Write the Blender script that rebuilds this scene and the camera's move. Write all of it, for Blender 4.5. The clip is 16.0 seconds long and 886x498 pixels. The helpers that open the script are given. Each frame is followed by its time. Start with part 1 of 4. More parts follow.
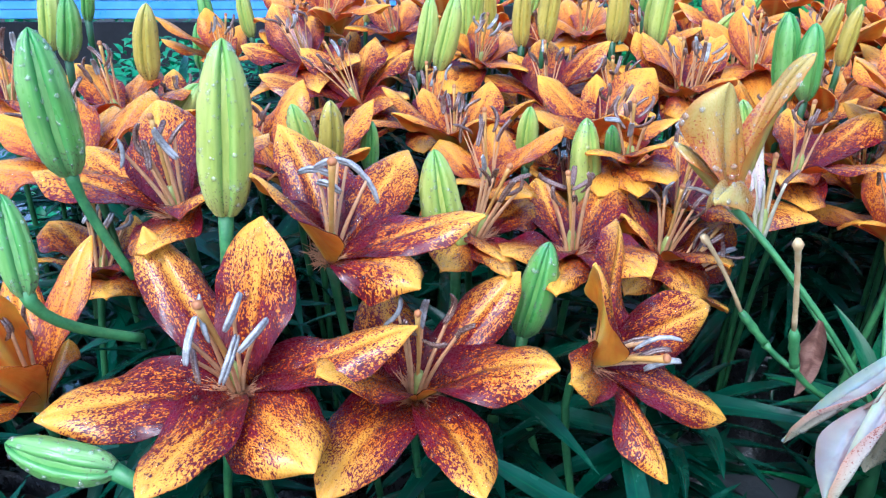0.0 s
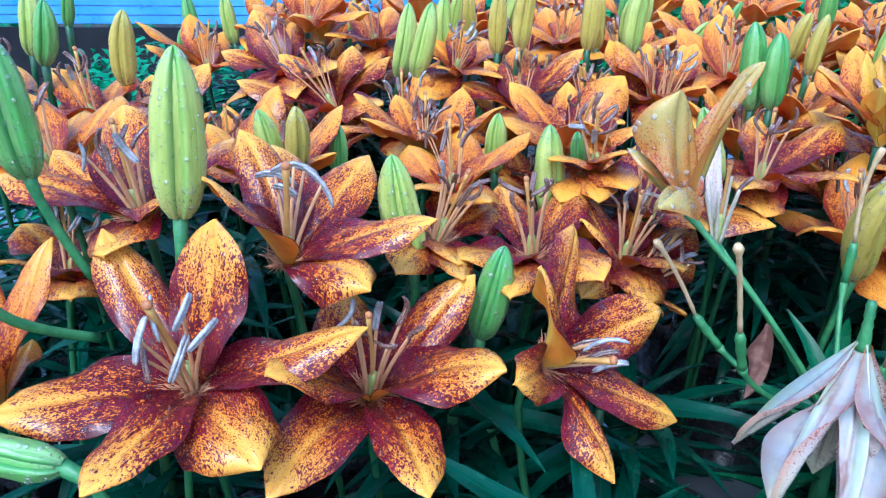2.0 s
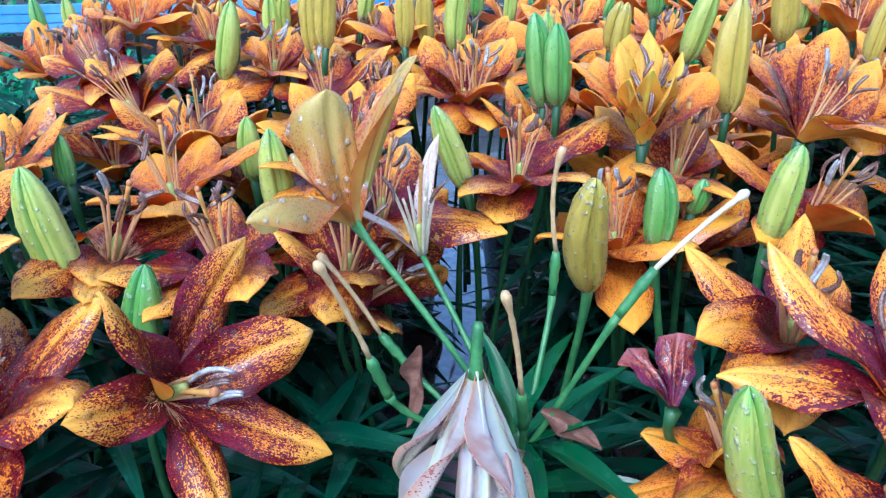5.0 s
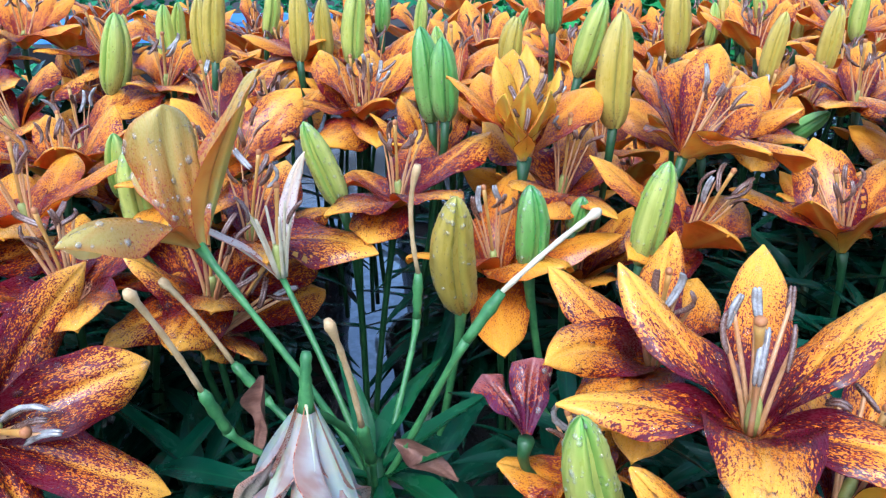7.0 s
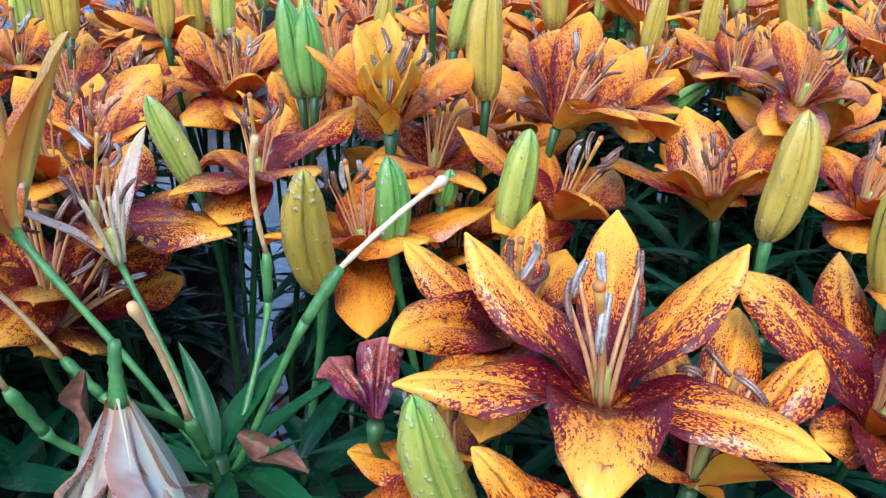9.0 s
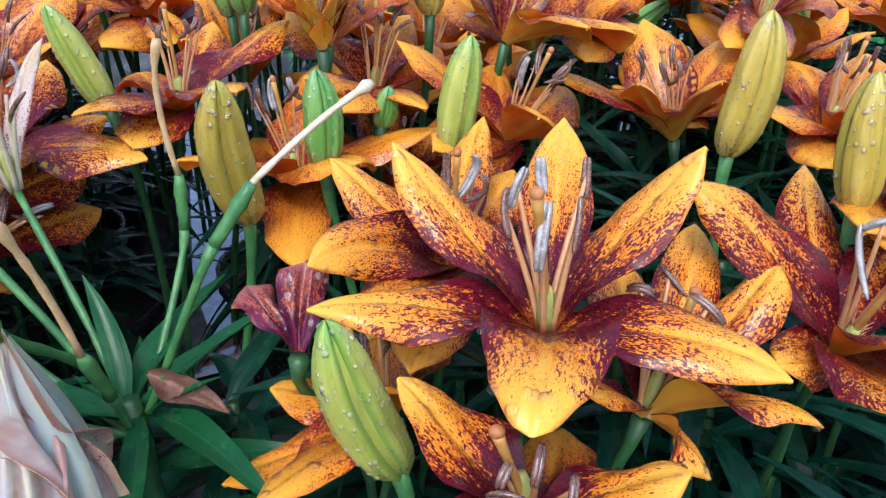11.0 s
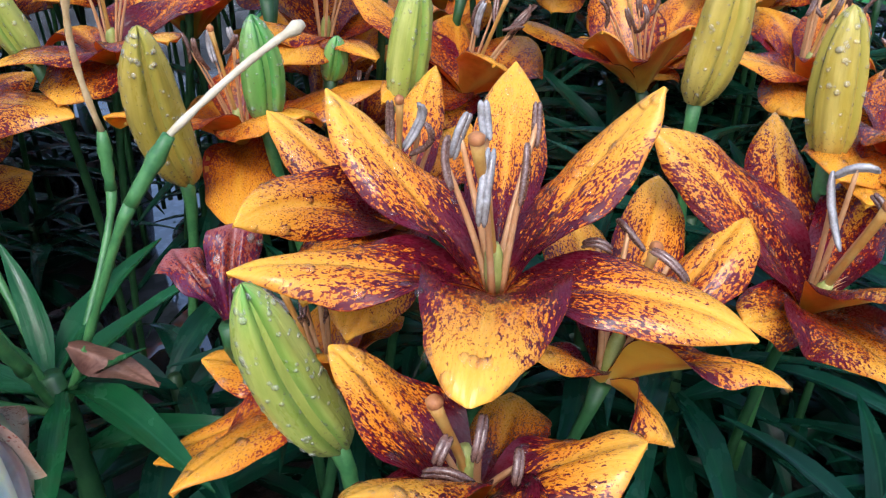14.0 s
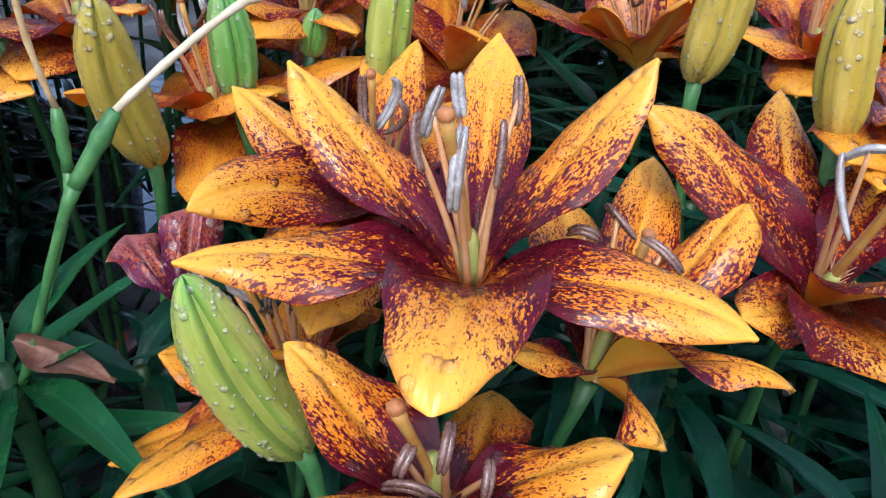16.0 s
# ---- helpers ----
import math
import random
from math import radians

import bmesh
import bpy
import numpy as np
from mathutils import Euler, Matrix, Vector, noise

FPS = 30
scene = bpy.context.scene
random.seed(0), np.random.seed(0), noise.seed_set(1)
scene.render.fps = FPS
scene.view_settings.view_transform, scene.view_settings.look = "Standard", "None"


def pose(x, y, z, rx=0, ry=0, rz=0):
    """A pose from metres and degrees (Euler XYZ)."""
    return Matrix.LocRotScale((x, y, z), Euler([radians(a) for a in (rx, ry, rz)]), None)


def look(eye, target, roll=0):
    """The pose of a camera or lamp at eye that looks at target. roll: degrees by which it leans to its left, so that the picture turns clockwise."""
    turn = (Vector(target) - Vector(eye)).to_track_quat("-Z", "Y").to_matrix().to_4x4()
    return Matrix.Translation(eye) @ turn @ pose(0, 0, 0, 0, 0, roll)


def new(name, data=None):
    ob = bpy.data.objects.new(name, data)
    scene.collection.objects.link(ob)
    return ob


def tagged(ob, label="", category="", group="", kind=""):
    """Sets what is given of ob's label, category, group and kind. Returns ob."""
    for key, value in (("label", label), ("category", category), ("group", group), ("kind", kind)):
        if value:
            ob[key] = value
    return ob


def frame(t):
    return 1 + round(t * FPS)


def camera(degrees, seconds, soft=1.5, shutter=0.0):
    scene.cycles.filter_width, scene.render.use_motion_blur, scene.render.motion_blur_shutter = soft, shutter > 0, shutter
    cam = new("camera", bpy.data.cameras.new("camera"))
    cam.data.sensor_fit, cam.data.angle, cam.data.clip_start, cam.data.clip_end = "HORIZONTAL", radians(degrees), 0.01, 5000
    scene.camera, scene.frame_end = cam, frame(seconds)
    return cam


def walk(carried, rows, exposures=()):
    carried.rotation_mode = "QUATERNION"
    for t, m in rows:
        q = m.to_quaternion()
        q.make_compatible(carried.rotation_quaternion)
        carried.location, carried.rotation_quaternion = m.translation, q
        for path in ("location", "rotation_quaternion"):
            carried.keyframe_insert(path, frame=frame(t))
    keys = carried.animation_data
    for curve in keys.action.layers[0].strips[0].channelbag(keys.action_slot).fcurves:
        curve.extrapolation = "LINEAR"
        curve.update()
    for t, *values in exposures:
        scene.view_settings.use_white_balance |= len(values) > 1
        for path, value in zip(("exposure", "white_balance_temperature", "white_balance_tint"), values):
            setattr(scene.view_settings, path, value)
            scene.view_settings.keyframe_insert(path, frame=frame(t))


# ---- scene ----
cam = camera(58.0, 16.0, soft=1.25)
METRES, EYE, TILT, LEAN, TURN = 0.36, 0.78, -25.0, 0.0, 0.0
ROWS = [
    (0.0, 0.0, 0.0, 0.0, -0.0, -0.0, 0.0),
    (0.5, 0.0088, -0.0076, 0.0029, -0.02, -0.06, -0.04),
    (1.0, 0.0257, -0.0198, -0.0003, -0.03, -0.0, -0.08),
    (1.5, 0.0405, -0.0247, 0.001, -0.12, 0.18, -0.05),
    (2.0, 0.0534, -0.0189, -0.0033, -0.1, 0.44, -0.26),
    (2.5, 0.0749, -0.0141, -0.0003, 0.08, 0.6, -0.16),
    (3.0, 0.1682, -0.0055, -0.0061, 0.39, 0.71, 0.14),
    (3.5, 0.2284, 0.0068, -0.0084, 1.49, 0.66, -0.13),
    (4.0, 0.2683, 0.0703, 0.0052, 0.8, 0.45, 0.81),
    (4.5, 0.3933, 0.0728, 0.0129, 0.99, 0.31, 0.91),
    (7.0, 0.6124, 0.1201, 0.0198, -2.53, 1.48, 1.57),
    (7.5, 0.6294, 0.1281, 0.0185, -4.46, 1.41, 2.1),
    (8.0, 0.6759, 0.1394, 0.0197, -5.27, 1.27, 2.75),
    (8.5, 0.6963, 0.156, 0.0147, -6.65, 1.04, 3.31),
    (9.0, 0.6968, 0.1659, 0.0017, -7.98, 0.44, 3.54),
    (9.5, 0.7051, 0.1932, -0.0167, -8.52, 0.28, 3.79),
    (10.0, 0.7158, 0.2097, -0.0236, -9.43, -1.12, 3.77),
    (12.5, 0.7756, 0.2673, -0.042, -10.91, -4.93, 5.25),
    (13.0, 0.7804, 0.2697, -0.0465, -11.1, -5.32, 4.85),
    (13.5, 0.782, 0.2732, -0.0463, -11.45, -5.68, 4.92),
    (14.0, 0.7814, 0.2843, -0.0449, -11.62, -6.0, 5.38),
    (14.5, 0.7822, 0.2946, -0.0425, -11.72, -6.26, 5.55),
    (15.0, 0.7927, 0.3106, -0.0441, -11.47, -6.54, 5.58),
    (15.5, 0.804, 0.3233, -0.0461, -11.52, -7.01, 5.39),
    (16.0, 0.8128, 0.329, -0.0496, -11.31, -7.14, 5.21),
]
walk(cam, [(t, pose(0, 0, EYE, TILT, LEAN, TURN) @ pose(METRES * x, METRES * y, METRES * z, 90 + pitch, roll, yaw)) for t, x, y, z, yaw, pitch, roll in ROWS], [(0.0, 1.37, 4820.0, 8.0), (2.0, 1.27, 4500.0, 7.0), (4.5, 1.27, 4680.0, 8.0), (8.0, 1.16, 5300.0, 9.0), (12.5, 0.95, 5800.0, 13.0), (16.0, 0.93, 5800.0, 13.0)])

# ---- daylight: overcast, soft, from a cloudy sky ----
world = bpy.data.worlds.new("sky")
scene.world = world
world.use_nodes = True
wn = world.node_tree.nodes
sky = wn.new("ShaderNodeTexSky")
sky.sky_type = "NISHITA"
sky.sun_disc = False
sky.sun_elevation, sky.sun_rotation = radians(52), radians(200)
sky.dust_density = 4.0
sky.air_density = 1.0
world.node_tree.links.new(sky.outputs[0], wn["Background"].inputs[0])
wn["Background"].inputs[1].default_value = 0.15
sun_data = bpy.data.lights.new("sun", "SUN")
sun_data.energy, sun_data.angle, sun_data.color = 0.6, radians(14), (1.0, 0.98, 0.95)
sun = new("sun", sun_data)
sun.matrix_world = look((-0.8, -1.6, 3.2), (0, 0, 0))


# ---- materials ----
class Nodes:
    """A small wrapper that strings shader nodes together."""

    def __init__(self, name):
        self.mat = bpy.data.materials.new(name)
        self.mat.use_nodes = True
        self.tree = self.mat.node_tree
        self.bsdf = self.tree.nodes["Principled BSDF"]
        self.out = self.tree.nodes["Material Output"]

    def put(self, socket, value):
        if isinstance(value, bpy.types.NodeSocket):
            self.tree.links.new(value, socket)
        elif isinstance(value, tuple) and len(value) == 3 and socket.type == "RGBA":
            socket.default_value = (*value, 1)
        else:
            socket.default_value = value

    def math(self, op, a, b=0.0, clamp=False):
        n = self.tree.nodes.new("ShaderNodeMath")
        n.operation, n.use_clamp = op, clamp
        self.put(n.inputs[0], a)
        self.put(n.inputs[1], b)
        return n.outputs[0]

    def mix(self, fac, a, b):
        n = self.tree.nodes.new("ShaderNodeMix")
        n.data_type = "RGBA"
        self.put(n.inputs[0], fac)
        self.put(n.inputs[6], a)
        self.put(n.inputs[7], b)
        return n.outputs[2]

    def smooth(self, x, lo, hi, a=0.0, b=1.0):
        n = self.tree.nodes.new("ShaderNodeMapRange")
        n.interpolation_type = "SMOOTHSTEP"
        for k, v in enumerate((x, lo, hi, a, b)):
            self.put(n.inputs[k], v)
        return n.outputs[0]

    def ramp(self, fac, stops):
        n = self.tree.nodes.new("ShaderNodeValToRGB")
        while len(n.color_ramp.elements) < len(stops):
            n.color_ramp.elements.new(0.5)
        for e, (p, c) in zip(n.color_ramp.elements, stops):
            e.position = p
            e.color = (*c, 1) if isinstance(c, tuple) else (c, c, c, 1)
        self.put(n.inputs[0], fac)
        return n.outputs[0]

    def uv(self, layer):
        n = self.tree.nodes.new("ShaderNodeUVMap")
        n.uv_map = layer
        s = self.tree.nodes.new("ShaderNodeSeparateXYZ")
        self.put(s.inputs[0], n.outputs[0])
        return s.outputs[0], s.outputs[1]

    def vec(self, x, y, z):
        n = self.tree.nodes.new("ShaderNodeCombineXYZ")
        for k, v in enumerate((x, y, z)):
            self.put(n.inputs[k], v)
        return n.outputs[0]

    def rand(self):
        return self.tree.nodes.new("ShaderNodeObjectInfo").outputs["Random"]

    def island(self):
        return self.tree.nodes.new("ShaderNodeNewGeometry").outputs["Random Per Island"]

    def place(self):
        return self.tree.nodes.new("ShaderNodeTexCoord").outputs["Object"]

    def noise(self, vector, scale=1.0, detail=3.0, rough=0.55):
        n = self.tree.nodes.new("ShaderNodeTexNoise")
        self.put(n.inputs["Vector"], vector)
        n.inputs["Scale"].default_value, n.inputs["Detail"].default_value = scale, detail
        n.inputs["Roughness"].default_value = rough
        return n.outputs[0]

    def bump(self, height, strength, distance):
        n = self.tree.nodes.new("ShaderNodeBump")
        self.put(n.inputs["Height"], height)
        n.inputs["Strength"].default_value, n.inputs["Distance"].default_value = strength, distance
        self.put(self.bsdf.inputs["Normal"], n.outputs[0])

    def finish(self, colour, rough=0.5, spec=0.5, translucent=0.0, tint=None):
        self.put(self.bsdf.inputs["Base Color"], colour)
        self.put(self.bsdf.inputs["Roughness"], rough)
        self.bsdf.inputs["Specular IOR Level"].default_value = spec
        if translucent:
            t = self.tree.nodes.new("ShaderNodeBsdfTranslucent")
            self.put(t.inputs[0], tint or colour)
            m = self.tree.nodes.new("ShaderNodeMixShader")
            m.inputs[0].default_value = translucent
            self.tree.links.new(self.bsdf.outputs[0], m.inputs[1])
            self.tree.links.new(t.outputs[0], m.inputs[2])
            self.tree.links.new(m.outputs[0], self.out.inputs[0])
        return self.mat


def petal_front(name, amount, base, tip, maroon=(0.078, 0.0035, 0.011), streak=1.0, throat=0.05, clear=0.0):
    """Inner face of a petal: orange to yellow with a maroon, flecked lower half."""
    n = Nodes(name)
    s, v = n.uv("shape")
    gx, gy = n.uv("grain")
    r = n.math("MULTIPLY", n.rand(), 37.0)
    fine = n.noise(n.vec(n.math("MULTIPLY", gx, 800.0 * streak), n.math("MULTIPLY", gy, 1650.0), r), 1.0, 1.5, 0.5)
    dots = n.noise(n.vec(n.math("MULTIPLY", gx, 1250.0), n.math("MULTIPLY", gy, 1900.0), n.math("ADD", r, 9.0)), 1.0, 1.0, 0.5)
    patch = n.noise(n.vec(n.math("MULTIPLY", gx, 260.0 * streak), n.math("MULTIPLY", gy, 560.0), r), 1.0, 2.0, 0.5)
    coarse = n.noise(n.vec(n.math("MULTIPLY", gx, 90.0), n.math("MULTIPLY", gy, 150.0), r), 1.0, 2.0)
    soft = n.noise(n.vec(n.math("MULTIPLY", gx, 30.0), n.math("MULTIPLY", gy, 420.0), r), 1.0, 3.0)
    edge = n.math("ABSOLUTE", v)
    bias = n.ramp(s, [(0.0, 0.50), (0.07, 0.70), (0.18, 0.77), (0.38, 0.71), (0.58, 0.61), (0.78, 0.50), (0.92, 0.34), (1.0, 0.10)])
    bias = n.math("ADD", bias, amount)
    bias = n.math("SUBTRACT", bias, n.smooth(s, 0.5, 0.8, 0.0, clear))
    bias = n.math("ADD", bias, n.math("MULTIPLY", n.smooth(s, 0.08, 0.16), n.smooth(s, 0.22, 0.52, throat, 0.0)))
    rib = n.math("MULTIPLY", n.smooth(edge, 0.02, 0.22, 1.0, 0.0), n.smooth(s, 0.15, 0.5, 0.0, 0.2))
    bias = n.math("SUBTRACT", bias, rib)
    rim = n.math("MULTIPLY", n.smooth(edge, 0.55, 0.95), n.smooth(s, 0.45, 0.95, 0.2, 0.06))
    bias = n.math("ADD", bias, rim)
    val = n.math("ADD", bias, n.math("MULTIPLY", n.math("SUBTRACT", fine, 0.5), 1.55))
    val = n.math("ADD", val, n.math("MULTIPLY", n.math("SUBTRACT", patch, 0.5), 0.55))
    val = n.math("ADD", val, n.math("MULTIPLY", n.math("SUBTRACT", coarse, 0.5), 0.5))
    halo = n.smooth(val, 0.54, 0.62)
    mask = n.smooth(val, 0.60, 0.69)
    ground = n.ramp(s, [(0.0, (0.30, 0.12, 0.03)), (0.14, base), (0.5, base), (0.85, tip), (1.0, tuple(min(1, c * 1.15) for c in tip))])
    ground = n.mix(n.math("MULTIPLY", n.smooth(edge, 0.03, 0.16, 1.0, 0.0), n.smooth(s, 0.25, 0.6, 0.0, 0.75)), ground, tip)
    ground = n.mix(n.math("MULTIPLY", n.smooth(edge, 0.8, 1.0), 0.45), ground, (0.50, 0.10, 0.008))
    ground = n.mix(n.smooth(soft, 0.45, 0.75, 0.0, 0.22), ground, (0.55, 0.12, 0.01))
    blot = n.mix(n.smooth(coarse, 0.4, 0.7), maroon, tuple(c * 1.9 for c in maroon))
    rough = n.mix(mask, n.smooth(fine, 0.3, 0.7, 0.20, 0.38), n.smooth(fine, 0.3, 0.7, 0.20, 0.34))
    n.bump(n.math("ADD", n.math("MULTIPLY", soft, 0.9), n.math("ADD", n.math("MULTIPLY", coarse, 0.5), n.math("MULTIPLY", fine, 0.12))), 0.5, 0.0008)
    ground = n.mix(n.math("MULTIPLY", halo, 0.85), ground, (0.40, 0.060, 0.012))
    fleck = n.math("ADD", n.math("MULTIPLY", n.math("SUBTRACT", dots, 0.5), 1.5), n.math("MULTIPLY", n.math("SUBTRACT", bias, 0.5), 0.55))
    fleck = n.math("ADD", fleck, n.math("MULTIPLY", n.math("SUBTRACT", patch, 0.5), 0.35))
    ground = n.mix(n.math("MULTIPLY", n.smooth(fleck, 0.07, 0.15), n.smooth(s, 0.70, 0.95, 0.95, 0.1)), ground, (0.30, 0.035, 0.012))
    return n.finish(n.mix(mask, ground, blot), rough, 0.38, 0.18)


def petal_back(name, base, rib_colour, stain, lines=500.0, depth=0.55, rim=0.3):
    """Outer face of a petal: plain, with a paler keel."""
    n = Nodes(name)
    s, v = n.uv("shape")
    gx, gy = n.uv("grain")
    r = n.math("MULTIPLY", n.rand(), 53.0)
    streak = n.noise(n.vec(n.math("MULTIPLY", gx, 60.0), n.math("MULTIPLY", gy, lines), r), 1.0, 3.0)
    cloud = n.noise(n.vec(n.math("MULTIPLY", gx, 70.0), n.math("MULTIPLY", gy, 90.0), r), 1.0, 3.0)
    edge = n.math("ABSOLUTE", v)
    c = n.mix(n.smooth(cloud, 0.35, 0.7), base, tuple(x * 0.72 for x in base))
    c = n.mix(n.smooth(streak, 0.5, 0.68, 0.0, depth), c, stain)
    c = n.mix(n.smooth(cloud, 0.52, 0.68, 0.0, 0.45), c, stain)
    c = n.mix(n.smooth(edge, 0.04, 0.24, 0.8, 0.0), c, rib_colour)
    c = n.mix(n.smooth(s, 0.72, 1.0, 0.0, 0.8), c, rib_colour)
    c = n.mix(n.smooth(s, 0.0, 0.16, 0.6, 0.0), c, rib_colour)
    c = n.mix(n.smooth(edge, 0.62, 1.0, 0.0, rim), c, stain)
    n.bump(n.math("ADD", n.math("MULTIPLY", cloud, 0.6), streak), 0.5, 0.0009)
    n.bsdf.inputs["Subsurface Weight"].default_value = 0.85
    n.bsdf.inputs["Subsurface Radius"].default_value = (1.0, 0.55, 0.25)
    n.bsdf.inputs["Subsurface Scale"].default_value = 0.002
    return n.finish(c, n.smooth(cloud, 0.3, 0.7, 0.30, 0.45), 0.5, 0.12)


FRONT = {
    "dark": petal_front("petal_maroon", -0.01, (0.68, 0.22, 0.018), (0.82, 0.42, 0.05)),
    "mid": petal_front("petal_orange_flecked", -0.13, (0.70, 0.235, 0.016), (0.80, 0.39, 0.035)),
    "light": petal_front("petal_golden_flecked", -0.15, (0.78, 0.275, 0.018), (0.90, 0.47, 0.055), (0.070, 0.0035, 0.011), 0.85, 0.30, 0.02),
    "plain": petal_front("petal_orange", -0.22, (0.70, 0.24, 0.017), (0.78, 0.37, 0.03), (0.16, 0.015, 0.012)),
    "young": petal_front("petal_young", -0.30, (0.70, 0.30, 0.02), (0.74, 0.46, 0.05)),
    "wilt": petal_front("petal_wilted", -0.40, (0.44, 0.22, 0.045), (0.46, 0.36, 0.10), (0.22, 0.06, 0.03)),
    "wine": petal_front("petal_wine", 0.06, (0.36, 0.13, 0.08), (0.30, 0.10, 0.10), (0.075, 0.010, 0.035)),
    "pale": petal_front("petal_bleached", -0.5, (0.68, 0.58, 0.52), (0.66, 0.60, 0.42), (0.30, 0.13, 0.11)),
}
ORANGE_BACK = petal_back("petal_back_orange", (0.74, 0.32, 0.028), (0.70, 0.48, 0.09), (0.62, 0.17, 0.014))
BACK = {
    "dark": ORANGE_BACK, "mid": ORANGE_BACK, "light": ORANGE_BACK, "plain": ORANGE_BACK,
    "wine": petal_back("petal_back_wine", (0.10, 0.018, 0.045), (0.36, 0.18, 0.10), (0.05, 0.008, 0.025)),
    "young": petal_back("petal_back_young", (0.72, 0.40, 0.035), (0.62, 0.52, 0.09), (0.66, 0.27, 0.02)),
    "wilt": petal_back("petal_back_wilted", (0.46, 0.28, 0.065), (0.52, 0.46, 0.14), (0.36, 0.12, 0.02), 260.0, 0.8, 0.8),
    "pale": petal_back("petal_back_bleached", (0.54, 0.50, 0.49), (0.66, 0.66, 0.48), (0.30, 0.16, 0.14), 230.0, 0.8, 0.8),
}


def bud_skin(name, body, head, foot, rib):
    n = Nodes(name)
    s, v = n.uv("shape")
    gx, gy = n.uv("grain")
    r = n.math("MULTIPLY", n.rand(), 41.0)
    cloud = n.noise(n.vec(n.math("MULTIPLY", gx, 90.0), n.math("MULTIPLY", gy, 200.0), r), 1.0, 3.0)
    streak = n.noise(n.vec(n.math("MULTIPLY", gx, 40.0), n.math("MULTIPLY", gy, 500.0), r), 1.0, 3.0)
    speck = n.noise(n.vec(n.math("MULTIPLY", gx, 900.0), n.math("MULTIPLY", gy, 900.0), r), 1.0, 2.0)
    c = n.ramp(s, [(0.0, foot), (0.22, body), (0.72, body), (1.0, head)])
    c = n.mix(n.smooth(streak, 0.40, 0.70, 0.0, 0.42), c, rib)
    c = n.mix(n.smooth(n.math("ABSOLUTE", v), 0.0, 0.42, 0.5, 0.0), c, rib)
    c = n.mix(n.smooth(cloud, 0.4, 0.75, 0.0, 0.4), c, tuple(x * 0.6 for x in body))
    c = n.mix(n.smooth(n.math("ABSOLUTE", v), 0.50, 0.95, 0.0, 0.6), c, tuple(x * 0.9 for x in head))
    seam = n.math("MULTIPLY", n.smooth(n.math("ABSOLUTE", v), 0.86, 0.96), n.smooth(cloud, 0.42, 0.58))
    c = n.mix(n.math("MULTIPLY", seam, 0.75), c, (0.05, 0.025, 0.02))
    spots = n.math("MULTIPLY", n.smooth(speck, 0.58, 0.66), n.smooth(s, 0.05, 0.26, 0.85, 0.0))
    c = n.mix(spots, c, (0.06, 0.02, 0.03))
    n.bump(n.math("ADD", n.math("MULTIPLY", cloud, 0.5), streak), 0.40, 0.0010)
    return n.finish(c, n.smooth(cloud, 0.3, 0.7, 0.26, 0.42), 0.55, 0.06)


BUD = {
    "green": bud_skin("bud_green", (0.13, 0.33, 0.06), (0.04, 0.26, 0.06), (0.13, 0.25, 0.09), (0.30, 0.48, 0.15)),
    "lime": bud_skin("bud_yellow_green", (0.37, 0.45, 0.075), (0.13, 0.38, 0.065), (0.31, 0.33, 0.09), (0.60, 0.62, 0.18)),
    "gold": bud_skin("bud_golden", (0.47, 0.36, 0.050), (0.40, 0.40, 0.070), (0.40, 0.28, 0.06), (0.62, 0.50, 0.13)),
}


def mottled(name, a, b, scale, rough=0.5, spec=0.5, bump=0.3, dist=0.0005, translucent=0.0, stretch=(1, 1, 1), detail=4.0):
    n = Nodes(name)
    m = n.tree.nodes.new("ShaderNodeMapping")
    n.put(m.inputs[0], n.place())
    m.inputs[3].default_value = stretch
    big = n.noise(m.outputs[0], scale, detail)
    fine = n.noise(m.outputs[0], scale * 6, 3.0)
    f = n.math("ADD", n.math("MULTIPLY", big, 0.7), n.math("MULTIPLY", fine, 0.3))
    c = n.mix(n.smooth(f, 0.34, 0.66), a, b)
    n.bump(f, bump, dist)
    return n.finish(c, n.smooth(fine, 0.3, 0.7, rough - 0.08, rough + 0.08), spec, translucent)


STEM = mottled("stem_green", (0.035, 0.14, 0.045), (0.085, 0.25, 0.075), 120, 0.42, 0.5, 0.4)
# stem green darkened, with the shade among the leaves put into the colour
STALK_SHADED = mottled("stalk_shaded_green", (0.014, 0.060, 0.020), (0.03, 0.105, 0.032), 120, 0.42, 0.5, 0.4)
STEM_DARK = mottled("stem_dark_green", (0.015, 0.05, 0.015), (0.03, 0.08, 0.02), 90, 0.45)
FILAMENT = mottled("filament_tan", (0.64, 0.32, 0.13), (0.72, 0.43, 0.22), 200, 0.4, 0.5, 0.2, 0.0003, 0.15)
ANTHER = mottled("anther_brown", (0.10, 0.048, 0.035), (0.21, 0.125, 0.10), 220, 0.24, 0.8, 0.5, 0.0003)
ANTHER_PALE = mottled("anther_wet_grey", (0.17, 0.15, 0.14), (0.40, 0.40, 0.40), 220, 0.16, 1.0, 0.3, 0.0003)
STYLE = mottled("style_ochre", (0.52, 0.24, 0.05), (0.58, 0.36, 0.10), 160, 0.4, 0.5, 0.2, 0.0003, 0.1)
STIGMA = mottled("stigma_brown", (0.34, 0.12, 0.04), (0.46, 0.20, 0.07), 400, 0.55)
OVARY = mottled("ovary_green", (0.30, 0.36, 0.08), (0.42, 0.44, 0.14), 300, 0.4)
DRY_STYLE = mottled("dry_style", (0.46, 0.30, 0.13), (0.60, 0.45, 0.24), 200, 0.5)
WHITE_STYLE = mottled("pale_style", (0.50, 0.45, 0.30), (0.64, 0.59, 0.44), 200, 0.45)
